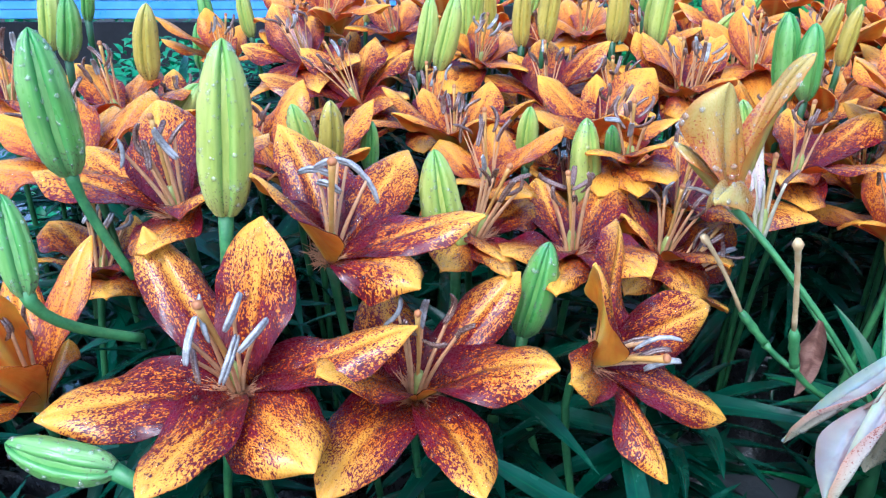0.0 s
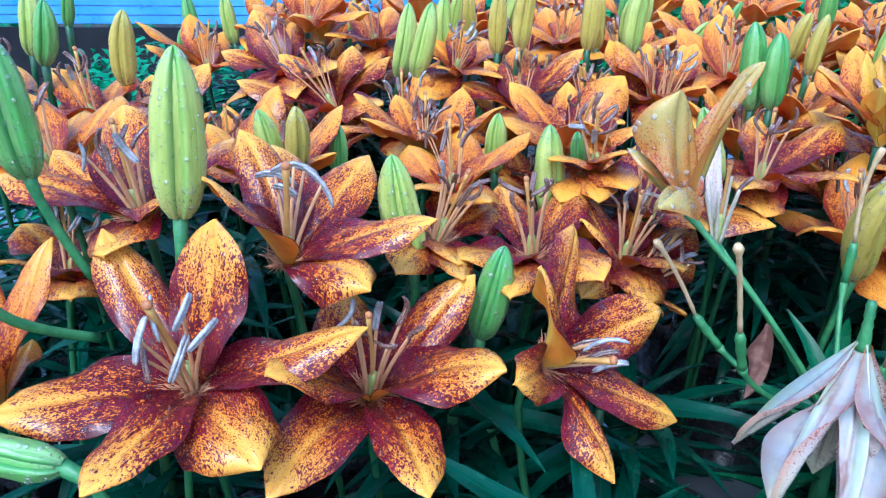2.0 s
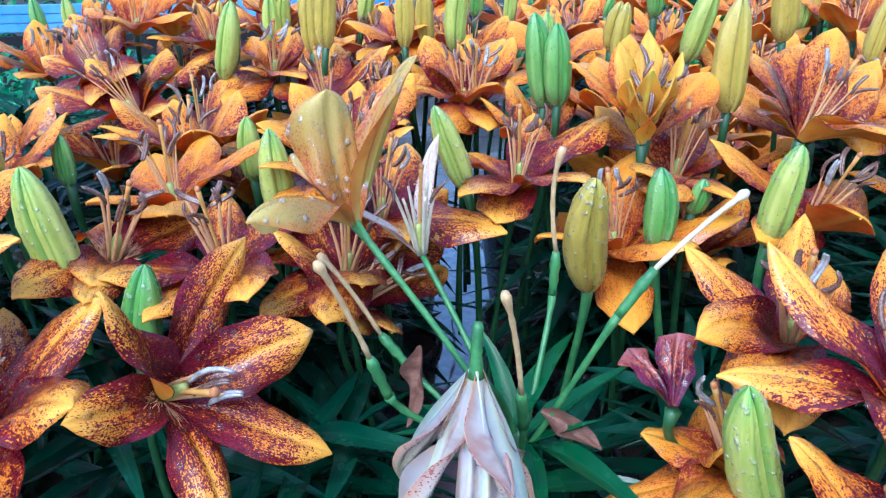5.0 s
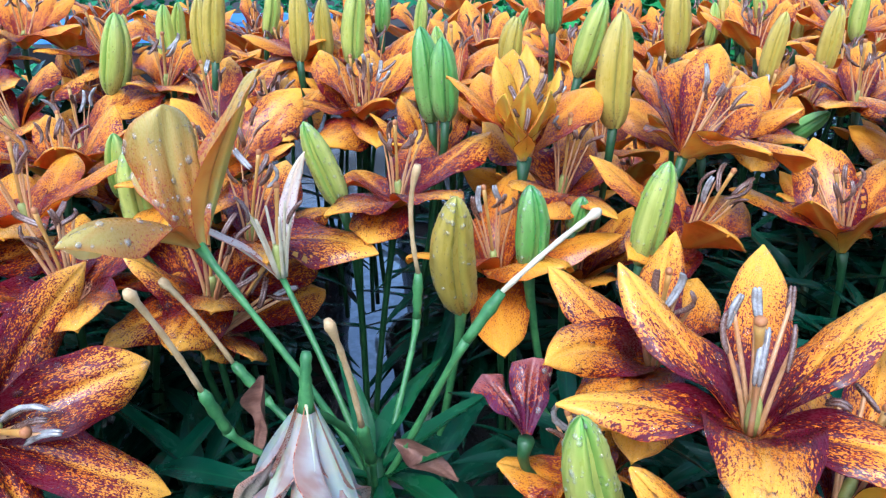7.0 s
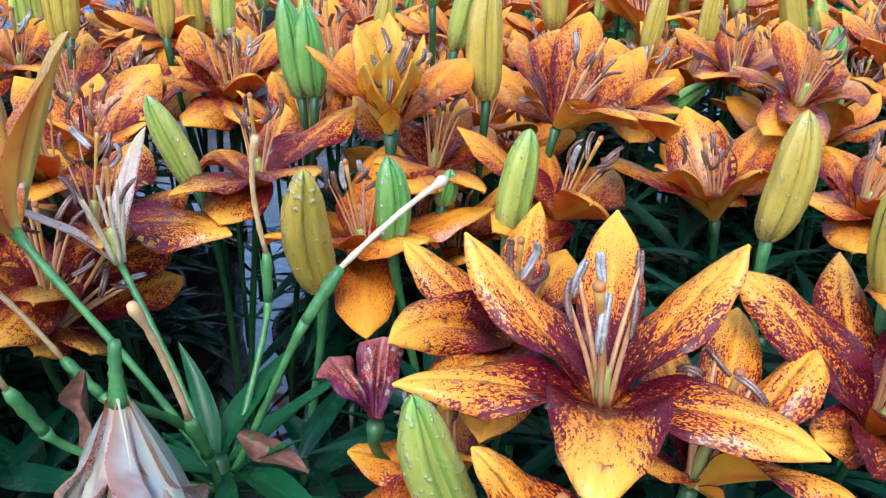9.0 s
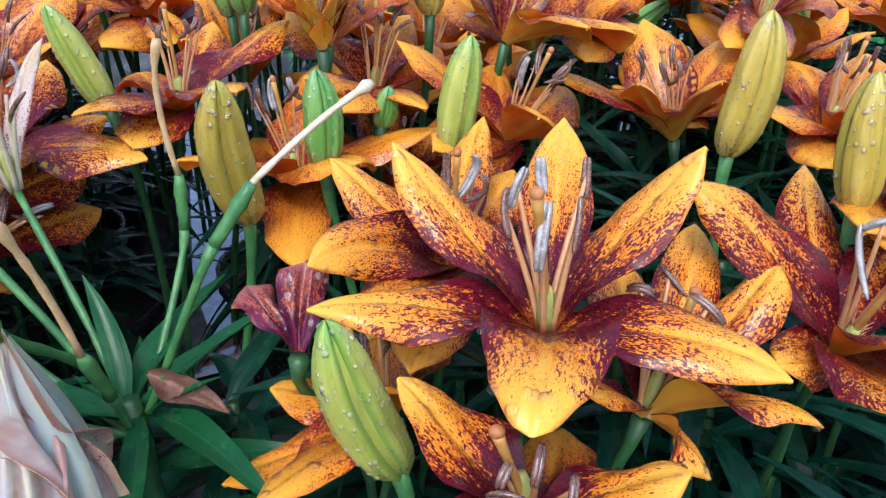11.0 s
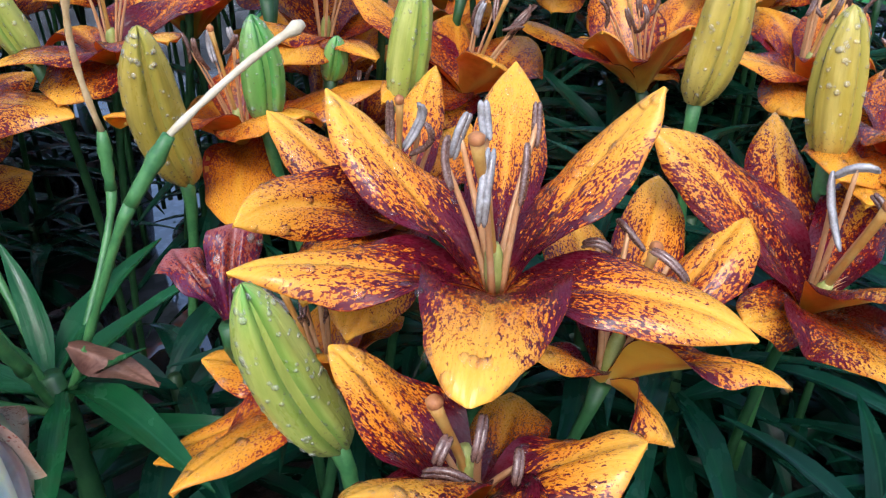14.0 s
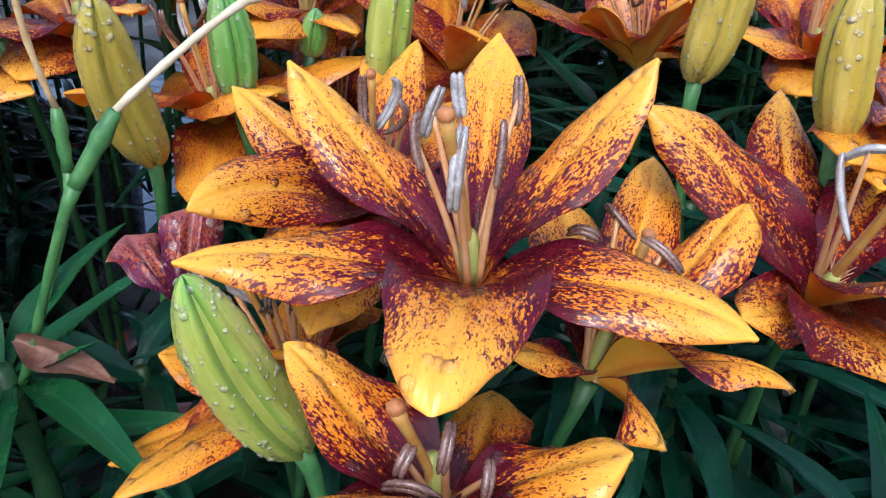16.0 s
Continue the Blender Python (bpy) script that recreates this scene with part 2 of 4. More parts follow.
DRY_LEAF = mottled("dried_petal", (0.10, 0.04, 0.028), (0.26, 0.14, 0.10), 80, 0.55, 0.4, 0.6, 0.001, 0.0, (1, 1, 3))


def leaf_skin(name, a, b, rough, midrib):
    n = Nodes(name)
    s, v = n.uv("shape")
    gx, gy = n.uv("grain")
    r = n.rand()
    vein = n.noise(n.vec(n.math("MULTIPLY", gx, 15.0), n.math("MULTIPLY", gy, 900.0), 0.0), 1.0, 2.0)
    cloud = n.noise(n.vec(n.math("MULTIPLY", gx, 60.0), n.math("MULTIPLY", gy, 120.0), n.math("MULTIPLY", r, 30.0)), 1.0, 3.0)
    c = n.mix(n.smooth(cloud, 0.35, 0.7), a, b)
    c = n.mix(n.math("MULTIPLY", r, 0.35), c, tuple(x * 0.6 for x in a))
    c = n.mix(n.smooth(n.math("ABSOLUTE", v), 0.03, 0.12, 0.5, 0.0), c, midrib)
    n.bump(n.math("ADD", n.math("MULTIPLY", vein, 0.8), cloud), 0.4, 0.0006)
    return n.finish(c, n.smooth(cloud, 0.3, 0.7, rough - 0.06, rough + 0.1), 0.26, 0.10)


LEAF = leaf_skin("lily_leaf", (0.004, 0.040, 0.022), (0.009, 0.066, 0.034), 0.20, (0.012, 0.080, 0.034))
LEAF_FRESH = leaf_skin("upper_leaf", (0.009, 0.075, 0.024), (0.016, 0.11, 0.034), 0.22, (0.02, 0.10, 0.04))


def water_bead(name, glint_white):
    """Rain drops: clear, with the gloss of water; some mixed-in white paints the sky light they catch."""
    n = Nodes(name)
    t = n.tree.nodes.new("ShaderNodeBsdfTransparent")
    g = n.tree.nodes.new("ShaderNodeBsdfGlossy")
    g.inputs["Roughness"].default_value = 0.10
    f = n.tree.nodes.new("ShaderNodeFresnel")
    f.inputs[0].default_value = 1.30
    n.put(n.bsdf.inputs["Base Color"], (0.92, 0.92, 0.86))
    n.bsdf.inputs["Roughness"].default_value = 0.1
    body, m = n.tree.nodes.new("ShaderNodeMixShader"), n.tree.nodes.new("ShaderNodeMixShader")
    body.inputs[0].default_value = glint_white
    n.tree.links.new(t.outputs[0], body.inputs[1])
    n.tree.links.new(n.bsdf.outputs[0], body.inputs[2])
    n.tree.links.new(f.outputs[0], m.inputs[0])
    n.tree.links.new(body.outputs[0], m.inputs[1])
    n.tree.links.new(g.outputs[0], m.inputs[2])
    n.tree.links.new(m.outputs[0], n.out.inputs[0])
    return n.mat


WATER = water_bead("water_drop", 0.02)
# more white here, painting brighter glints on buds and faded petals
WATER_GLINT = water_bead("water_droplet_glint", 0.15)
HAIR = mottled("papilla_tan", (0.50, 0.22, 0.10), (0.60, 0.32, 0.16), 300, 0.5)
POT = mottled("black_plastic", (0.012, 0.012, 0.014), (0.022, 0.022, 0.024), 40, 0.3, 0.5, 0.15)
SOIL = mottled("wet_soil", (0.012, 0.008, 0.006), (0.04, 0.028, 0.02), 90, 0.7, 0.4, 0.9, 0.004)
RAIL = mottled("dark_rail", (0.006, 0.007, 0.009), (0.012, 0.013, 0.016), 30, 0.6, 0.2)
PANEL = mottled("blue_paint", (0.07, 0.24, 0.62), (0.12, 0.32, 0.72), 6, 0.35, 0.5, 0.1, 0.001)


def wet_ground():
    n = Nodes("wet_grey_sheeting")
    p = n.place()
    big = n.noise(p, 7.0, 3.0)
    fine = n.noise(p, 180.0, 3.0)
    c = n.mix(n.smooth(big, 0.35, 0.65), (0.05, 0.058, 0.065), (0.13, 0.145, 0.16))
    n.bump(n.math("MULTIPLY", fine, n.smooth(big, 0.45, 0.6)), 0.4, 0.002)
    n.bsdf.inputs["IOR"].default_value = 1.9
    return n.finish(c, n.smooth(big, 0.52, 0.68, 0.02, 0.3), 1.0)


GROUND = wet_ground()


def far_leaf(name, a, b):
    n = Nodes(name)
    return n.finish(n.mix(n.island(), a, b), 0.42, 0.45, 0.15)


FAR_GREEN = far_leaf("bedding_leaf", (0.02, 0.15, 0.04), (0.06, 0.36, 0.09))
FAR_FINE = far_leaf("feathery_leaf", (0.016, 0.16, 0.06), (0.045, 0.30, 0.12))


# ---- mesh helpers ----
class Geo:
    """Gathers vertices, faces, material slots and two UV layers for one mesh."""

    def __init__(self):
        self.v, self.f, self.m, self.a, self.b = [], [], [], [], []

    def grid(self, rows, uv, grain, slot=0, flip=False):
        """rows: lists of points, all of one length; uv and grain give a pair for each."""
        k, w = len(self.v), len(rows[0])
        for i, row in enumerate(rows):
            for j, p in enumerate(row):
                self.v.append(tuple(p))
                self.a.append(uv(i, j))
                self.b.append(grain(i, j))
        for i in range(len(rows) - 1):
            for j in range(w - 1):
                q = (k + i * w + j, k + i * w + j + 1, k + (i + 1) * w + j + 1, k + (i + 1) * w + j)
                self.f.append(q[::-1] if flip else q)
                self.m.append(slot)
        return k

    def tube(self, points, radii, sides=6, slot=0, cap=True):
        points = [Vector(p) for p in points]
        k, far = len(self.v), 0.0
        side = None
        for i, p in enumerate(points):
            t = (points[min(i + 1, len(points) - 1)] - points[max(i - 1, 0)]).normalized()
            if side is None:
                side = t.cross(Vector((0.31, 0.87, 0.21))).normalized()
            side = (side - t * side.dot(t)).normalized()
            up = t.cross(side)
            far += (p - points[i - 1]).length if i else 0.0
            for j in range(sides):
                c = 2 * math.pi * j / sides
                self.v.append(tuple(p + (side * math.cos(c) + up * math.sin(c)) * radii[i]))
                self.a.append((i / max(1, len(points) - 1), 2 * j / sides - 1))
                self.b.append((far, radii[i] * c))
        for i in range(len(points) - 1):
            for j in range(sides):
                a, b = k + i * sides + j, k + i * sides + (j + 1) % sides
                self.f.append((a, b, b + sides, a + sides))
                self.m.append(slot)
        if cap:
            self.f.append(tuple(k + j for j in range(sides))[::-1])
            self.f.append(tuple(k + (len(points) - 1) * sides + j for j in range(sides)))
            self.m += [slot, slot]

    def bead(self, p, n, r, squash=0.6):
        """A small dome of water lying on a surface."""
        n = Vector(n).normalized()
        a = n.orthogonal().normalized()
        b = n.cross(a)
        p = Vector(p) - n * r * 0.1
        k, m = len(self.v), 10 if r > 0.0009 else 6
        rings = ((1.0, 0.0), (0.93, 0.4), (0.6, 0.82)) if r > 0.0009 else ((1.0, 0.0), (0.78, 0.62))
        for ring, h in rings:
            for j in range(m):
                c = 2 * math.pi * j / m
                self.v.append(tuple(p + (a * math.cos(c) + b * math.sin(c)) * r * ring + n * r * h * squash))
        self.v.append(tuple(p + n * r * squash))
        count = len(rings) * m + 1
        self.a += [(0, 0)] * count
        self.b += [(0, 0)] * count
        for j in range(m):
            i = (j + 1) % m
            for q in range(len(rings) - 1):
                self.f.append((k + q * m + j, k + q * m + i, k + (q + 1) * m + i, k + (q + 1) * m + j))
            q = (len(rings) - 1) * m
            self.f.append((k + q + j, k + q + i, k + count - 1))
        self.m += [0] * (m * len(rings))

    def join(self, other, m):
        """Add a transformed copy of another gathering."""
        k = len(self.v)
        self.v += [tuple(m @ Vector(p)) for p in other.v]
        self.f += [tuple(k + i for i in f) for f in other.f]
        self.m += other.m
        self.a += other.a
        self.b += other.b

    def mesh(self, name, mats):
        me = bpy.data.meshes.new(name)
        me.from_pydata(self.v, [], self.f)
        for label, data in (("shape", self.a), ("grain", self.b)):
            layer = me.uv_layers.new(name=label)
            flat = np.array(data, dtype=np.float32)
            idx = np.empty(len(me.loops), dtype=np.int32)
            me.loops.foreach_get("vertex_index", idx)
            layer.data.foreach_set("uv", flat[idx].ravel())
        for m in mats:
            me.materials.append(m)
        me.polygons.foreach_set("material_index", self.m)
        me.polygons.foreach_set("use_smooth", [True] * len(self.f))
        me.update()
        return me


def part(name, geo, mats, parent, label="", kind=""):
    ob = new(name, geo.mesh(name, mats if isinstance(mats, (list, tuple)) else [mats]))
    ob.parent = parent
    return tagged(ob, label, "", "", kind)


def thing(name, place, label, category, group="", kind=""):
    ob = new(name)
    ob.location = place
    ob.empty_display_size = 0.01
    return tagged(ob, label, category, group, kind)


def way(az, el):
    a, e = radians(az), radians(el)
    return Vector((math.cos(a) * math.cos(e), math.sin(a) * math.cos(e), math.sin(e)))


def arc(a, b, c, d, steps):
    """Points on a Bezier curve."""
    a, b, c, d = Vector(a), Vector(b), Vector(c), Vector(d)
    pts = []
    for i in range(steps + 1):
        t = i / steps
        pts.append(a * (1 - t) ** 3 + b * 3 * t * (1 - t) ** 2 + c * 3 * t * t * (1 - t) + d * t ** 3)
    return pts


def smoothstep(x, lo, hi):
    t = min(1.0, max(0.0, (x - lo) / (hi - lo)))
    return t * t * (3 - 2 * t)


# ---- large structure ----
def slab(name, lo, hi, mat, label, category, parent=None, bevel=0.004):
    bm = bmesh.new()
    bmesh.ops.create_cube(bm, size=1)
    for v in bm.verts:
        v.co = Vector([lo[i] + (v.co[i] + 0.5) * (hi[i] - lo[i]) for i in range(3)])
    bmesh.ops.bevel(bm, geom=bm.edges[:], offset=bevel, segments=2, affect="EDGES")
    me = bpy.data.meshes.new(name)
    bm.to_mesh(me)
    bm.free()
    me.materials.append(mat)
    ob = new(name, me)
    if parent:
        ob.parent = parent
        return tagged(ob, label)
    return tagged(ob, label, category, "", "structure")


DIRT = mottled("damp_earth", (0.020, 0.018, 0.015), (0.05, 0.045, 0.035), 3, 0.7, 0.3, 0.6, 0.01)
ground_mesh = bpy.data.meshes.new("ground")
ground_mesh.from_pydata([(-60, -60, 0), (60, -60, 0), (60, 60, 0), (-60, 60, 0)], [], [(0, 1, 2, 3)])
ground_mesh.materials.append(DIRT)
tagged(new("ground", ground_mesh), "damp dark earth under and beyond the bench", "ground", "", "structure")
TABLE = 0.30


# ---- background: rail, panel, green bedding plants ----
def leafy_stand(name, label, spots, leaf, count, mat, seed):
    """A bank of small-leaved plants as one mass of separate leaf blades."""
    rnd = random.Random(seed)
    g = Geo()
    for cx, cy, cz, rx, ry, rz in spots:
        for _ in range(count):
            u, w = rnd.uniform(0, 2 * math.pi), rnd.uniform(-0.2, 1.0)
            q = math.sqrt(max(0, 1 - w * w)) * rnd.uniform(0.75, 1.05)
            p = Vector((cx + rx * q * math.cos(u), cy + ry * q * math.sin(u), cz + rz * w * rnd.uniform(0.8, 1.05)))
            d = way(rnd.uniform(0, 360), rnd.uniform(-25, 50))
            L = leaf[0] * rnd.uniform(0.6, 1.2)
            W = L * leaf[1]
            side = d.cross(Vector((rnd.uniform(-0.5, 0.5), rnd.uniform(-0.5, 0.5), 1))).normalized()
            up = side.cross(d)
            k = len(g.v)
            for s, ww, h in ((0, 0.1, 0), (0.4, 1.0, 0.10), (0.75, 0.7, 0.06), (1.0, 0.04, -0.12)):
                c = p + d * L * s + up * L * h
                g.v += [tuple(c - side * W * ww + up * W * 0.3 * ww), tuple(c), tuple(c + side * W * ww + up * W * 0.3 * ww)]
                g.a += [(s, -1), (s, 0), (s, 1)]
                g.b += [(s * L, -W), (s * L, 0), (s * L, W)]
            for i in range(3):
                for j in range(2):
                    a = k + i * 3 + j
                    g.f.append((a, a + 1, a + 4, a + 3))
                    g.m.append(0)
    ob = new(name, g.mesh(name, [mat]))
    return tagged(ob, label, "foliage", "", "stuff")


def board(name, label, lo, hi, mat, planks):
    """A low upright board of several planks, with posts behind it."""
    ob = thing(name, ((lo[0] + hi[0]) / 2, hi[1], 0), label, "board")
    o = ob.location
    h = (hi[2] - lo[2]) / planks
    for k in range(planks):
        slab("plank", (lo[0] - o.x, lo[1] - o.y, lo[2] + k * h), (hi[0] - o.x, hi[1] - o.y - 0.002, lo[2] + (k + 1) * h - 0.002), mat, "", "", ob, 0.0015)
    for x in (lo[0] + 0.05, hi[0] - 0.09):
        slab("post", (x - o.x, 0, 0), (x - o.x + 0.04, 0.03, hi[2] - 0.01), RAIL, "", "", ob, 0.002)
    return ob


board("blue_board", "low blue painted board beyond the flower bed", (-3.2, 2.0, 0.466), (0.059, 2.02, 0.531), PANEL, 3)
board("black_crate_side", "black plastic crate side beyond the flower bed", (-0.253, 1.95, 0.20), (0.621, 1.97, 0.504), RAIL, 3)
board("black_trough_front", "long black trough under the blue board", (-3.2, 1.98, 0.10), (-0.253 - 0.02, 1.995, 0.466 - 0.004), RAIL, 3)
bench = thing("display_bench", (0.15, 0.6, 0), "low display bench covered in wet grey sheeting", "bench")
slab("top", (-1.35, -0.95, TABLE - 0.03), (1.35, 1.55, TABLE), GROUND, "wet grey sheeting with puddles", "", bench)
for x in (-1.3, 1.24):
    for y in (-0.9, 1.44):
        slab("leg", (x, y, 0), (x + 0.06, y + 0.06, TABLE - 0.03), RAIL, "", "", bench)


def puddle():
    """A shallow pool of rain on the sheeting, with an uneven outline."""
    rnd = random.Random(12)
    n = Nodes("rain_water_sky_tint")
    ripple = n.noise(n.place(), 60.0, 2.0)
    n.bump(ripple, 0.08, 0.002)
    n.bsdf.inputs["IOR"].default_value = 2.0
    # pale grey-blue base and high IOR paint a brighter sky reflection than clear water gives
    water = n.finish(n.mix(n.smooth(ripple, 0.4, 0.6), (0.20, 0.23, 0.26), (0.30, 0.34, 0.38)), 0.03, 1.0)
    g = Geo()
    shape = [1 + 0.18 * math.sin(3 * c + 1) + 0.10 * math.sin(5 * c) + rnd.uniform(-0.06, 0.06) for c in [2 * math.pi * i / 40 for i in range(40)]]
    ring = lambda q, z: [(0.15 * q * shape[i % 40] * math.cos(2 * math.pi * i / 40), 0.24 * q * shape[i % 40] * math.sin(2 * math.pi * i / 40), z) for i in range(41)]
    g.grid([ring(0.01, 0.0035), ring(0.6, 0.0035), ring(0.95, 0.003), ring(1.0, 0.0)], lambda i, j: (0, 0), lambda i, j: (0, 0), 0, True)
    ob = new("puddle", g.mesh("puddle", [water]))
    ob.location = (0.165, 0.90, TABLE + 0.001)
    return tagged(ob, "shallow rain puddle on the grey sheeting", "puddle")


puddle()
rnd = random.Random(5)
leafy_stand("bedding_plants", "bright green broad-leaved bedding plants beyond the lilies", [(0.40 + x * 0.13 + rnd.uniform(-0.04, 0.04), rnd.uniform(1.24, 1.45), TABLE + 0.12, 0.13, 0.13, rnd.uniform(0.21, 0.27)) for x in range(0, 9)], (0.034, 0.36), 620, FAR_GREEN, 8)
leafy_stand("shrub_bank", "dark green leafy shrubs standing behind the boards", [(-1.9 + x * 0.28 + rnd.uniform(-0.06, 0.06), rnd.uniform(2.25, 2.5), 0.22, 0.24, 0.18, rnd.uniform(0.32, 0.44)) for x in range(0, 18)], (0.040, 0.30), 500, FAR_FINE, 18)
leafy_stand("feathery_plants", "fine-leaved green young plants beside the bed", [(-0.75 + x * 0.14, 0.80 + (x % 3) * 0.15, TABLE + 0.08, 0.12, 0.12, 0.14) for x in range(0, 4)] + [(-0.36, 0.98, TABLE + 0.12, 0.12, 0.12, 0.15), (-0.24, 1.08, TABLE + 0.12, 0.12, 0.12, 0.15), (-0.42, 1.16, TABLE + 0.12, 0.14, 0.12, 0.15)] + [(-0.95, 1.0, TABLE + 0.08, 0.2, 0.2, 0.14)], (0.020, 0.24), 700, FAR_FINE, 9)


# ---- lily flowers ----
def petal_geo(tip, axis, width, seed, bulge=0.12, fine=False, cup=0.28, twist=0.0, drops=0, beads=None, keel=0.0012, opts=None):
    """One petal from the flower's base to tip. It arches in the plane of the flower's axis; front, back and rim are closed.
    opts: own values for width (w, millimetres), place of the widest part (m), bluntness, bulge, cup, back-rolled edges (back), roll and sideways bow."""
    rnd = random.Random(seed)
    opts = opts or {}
    tip, axis = Vector(tip), Vector(axis).normalized()
    L = tip.length
    width = opts.get("w", width * 1000) / 1000
    bulge, cup = opts.get("bulge", bulge), opts.get("cup", cup)
    back_roll = opts.get("back", rnd.uniform(0.16, 0.36))
    widest = opts.get("m", rnd.uniform(0.40, 0.47))
    blunt = opts.get("blunt", 1.55 if width > 0.55 * L else rnd.uniform(1.15, 1.4))
    roll, bow = radians(opts.get("roll", 0.0)), opts.get("bow", rnd.uniform(-0.05, 0.05))
    flat = tip - axis * tip.dot(axis)
    out = flat.normalized() if flat.length > 0.004 else axis.orthogonal().normalized()
    rt, zt = tip.dot(out), tip.dot(axis)
    b = axis.cross(out)
    nu, nv = (30, 16) if fine else (16, 8)
    spine = [out * x + axis * z for x, z in ((0.0018, 0), (0.28 * rt, 0.30 * zt + 0.04 * L + 0.35 * bulge * L), (0.72 * rt, 0.78 * zt + bulge * L), (rt, zt))]
    pts = arc(*spine, nu)
    ph, ph2, wav = rnd.uniform(0, 6), rnd.uniform(0, 6), opts.get("wave", rnd.uniform(0.05, 0.12))
    front, back = [], []
    wid, pleat = [], opts.get("pleat", 0.0)
    for i, p in enumerate(pts):
        s = i / nu
        t = (pts[min(i + 1, nu)] - pts[max(i - 1, 0)]).normalized()
        turn = twist * s + roll * smoothstep(s, 0.0, 0.3)
        bb = b * math.cos(turn) + t.cross(b) * math.sin(turn)
        n = t.cross(bb).normalized()
        if s < widest:
            prof = 0.20 + 0.80 * math.sin(math.pi / 2 * s / widest) ** 1.25
        else:
            u = (s - widest) / (1 - widest)
            prof = (1 - u) ** opts["taper"] if "taper" in opts else max(0.0, math.cos(math.pi / 2 * u ** blunt)) ** 0.92
        w = width / 2 * max(prof, 0.035)
        wid.append(w)
        hollow = cup * (1 - smoothstep(s, 0.12, 0.7))
        rolled = back_roll * smoothstep(s, 0.22, 0.6)
        shift = bb * (bow * L * math.sin(math.pi * s))
        fr, bk = [], []
        for j in range(nv + 1):
            v = 2 * j / nv - 1
            e = abs(v)
            lift = 1.5 * hollow * w * v * v - rolled * w * (0.35 * v * v + 0.95 * e ** 4)
            lift -= keel * (math.exp(-(v / 0.13) ** 2) - 0.45 * math.exp(-((e - 0.30) / 0.14) ** 2)) * math.sin(math.pi * min(1, s * 1.02))
            lift += w * wav * math.sin(s * 12 + ph + (2.1 if v > 0 else 0)) * e ** 2.2 + 0.022 * w * math.sin(s * 33 + ph2) * e ** 3
            q = p + shift + bb * (w * v * (1 - 0.16 * rolled * e ** 3 + 0.025 * math.sin(s * 21 + ph2 * (1 if v > 0 else 2)))) + n * lift
            lift_pleat = pleat * w * math.cos(9.5 * v + ph) * math.sin(math.pi * min(1, s * 1.1))
            q += n * lift_pleat
            th = 0.0007 * (1 - 0.6 * v * v) + 0.0010 * smoothstep(s, 0.86, 0.98) * (1 - v * v)
            fr.append(q + n * 0.0001)
            bk.append(q - n * th)
        front.append(fr)
        back.append(bk)
    if beads is not None and drops:
        rain(beads, front, drops * L * width, rnd, fine)
    g = Geo()
    o1, o2 = rnd.uniform(0, 5), rnd.uniform(0, 5)
    uv = lambda i, j: (i / nu, 2 * j / nv - 1)
    grain = lambda i, j: (i / nu * L + o1, wid[i] * (2 * j / nv - 1) + o2)
    g.grid(front, uv, grain, 0, True)
    g.grid(back, uv, grain, 1)
    for e in (0, nv):
        g.grid([[r[e] for r in front], [r[e] for r in back]], lambda i, j: (j / nu, 1), lambda i, j: (j / nu * L + o1, o2), 0, e == 0)
    g.grid([front[-1], back[-1]], lambda i, j: (1, 0), lambda i, j: (L + o1, o2), 0)
    return g


def rain(beads, rows, count, rnd, fine, large=0.0021, low=0.25, out=-1):
    """Scatter drops on a grid of surface points: many small ones, a few large and flat."""
    nu, nv = len(rows) - 1, len(rows[0]) - 1
    for _ in range(int(count) + (rnd.random() < count % 1)):
        i, j = rnd.randint(int(nu * low), nu - 2), rnd.randint(0, nv - 1)
        a, b, c, d = Vector(rows[i][j]), Vector(rows[i + 1][j]), Vector(rows[i][j + 1]), Vector(rows[i + 1][j + 1])
        x, y = rnd.random(), rnd.random()
        p = a.lerp(b, x).lerp(c.lerp(d, x), y)
        n = (c - a).cross(b - a)
        if n.length < 1e-9:
            continue
        r = rnd.choice((0.0003, 0.0004, 0.0005, 0.0006, 0.0007, 0.0008))
        if fine and rnd.random() < 0.16:
            r = rnd.uniform(0.0010, large)
        beads.bead(p, n * out, r, 0.42 if out < 0 else 0.6)


SEED = [100]
WORDS = {
    "dark": "orange lily flower heavily blotched with dark maroon, wet with rain",
    "mid": "orange lily flower flecked with maroon, wet with rain",
    "light": "golden orange lily flower with maroon throat and fine flecks",
    "plain": "plain bright orange lily flower with a reddish throat",
    "young": "half-open golden lily flower, its petals still cupped",
    "wilt": "wilting tan and orange lily flower with curled petals",
    "wine": "shrivelled wine-red lily petal clinging to the stem",
    "pale": "bleached withered lily flower hanging limp and wet",
}


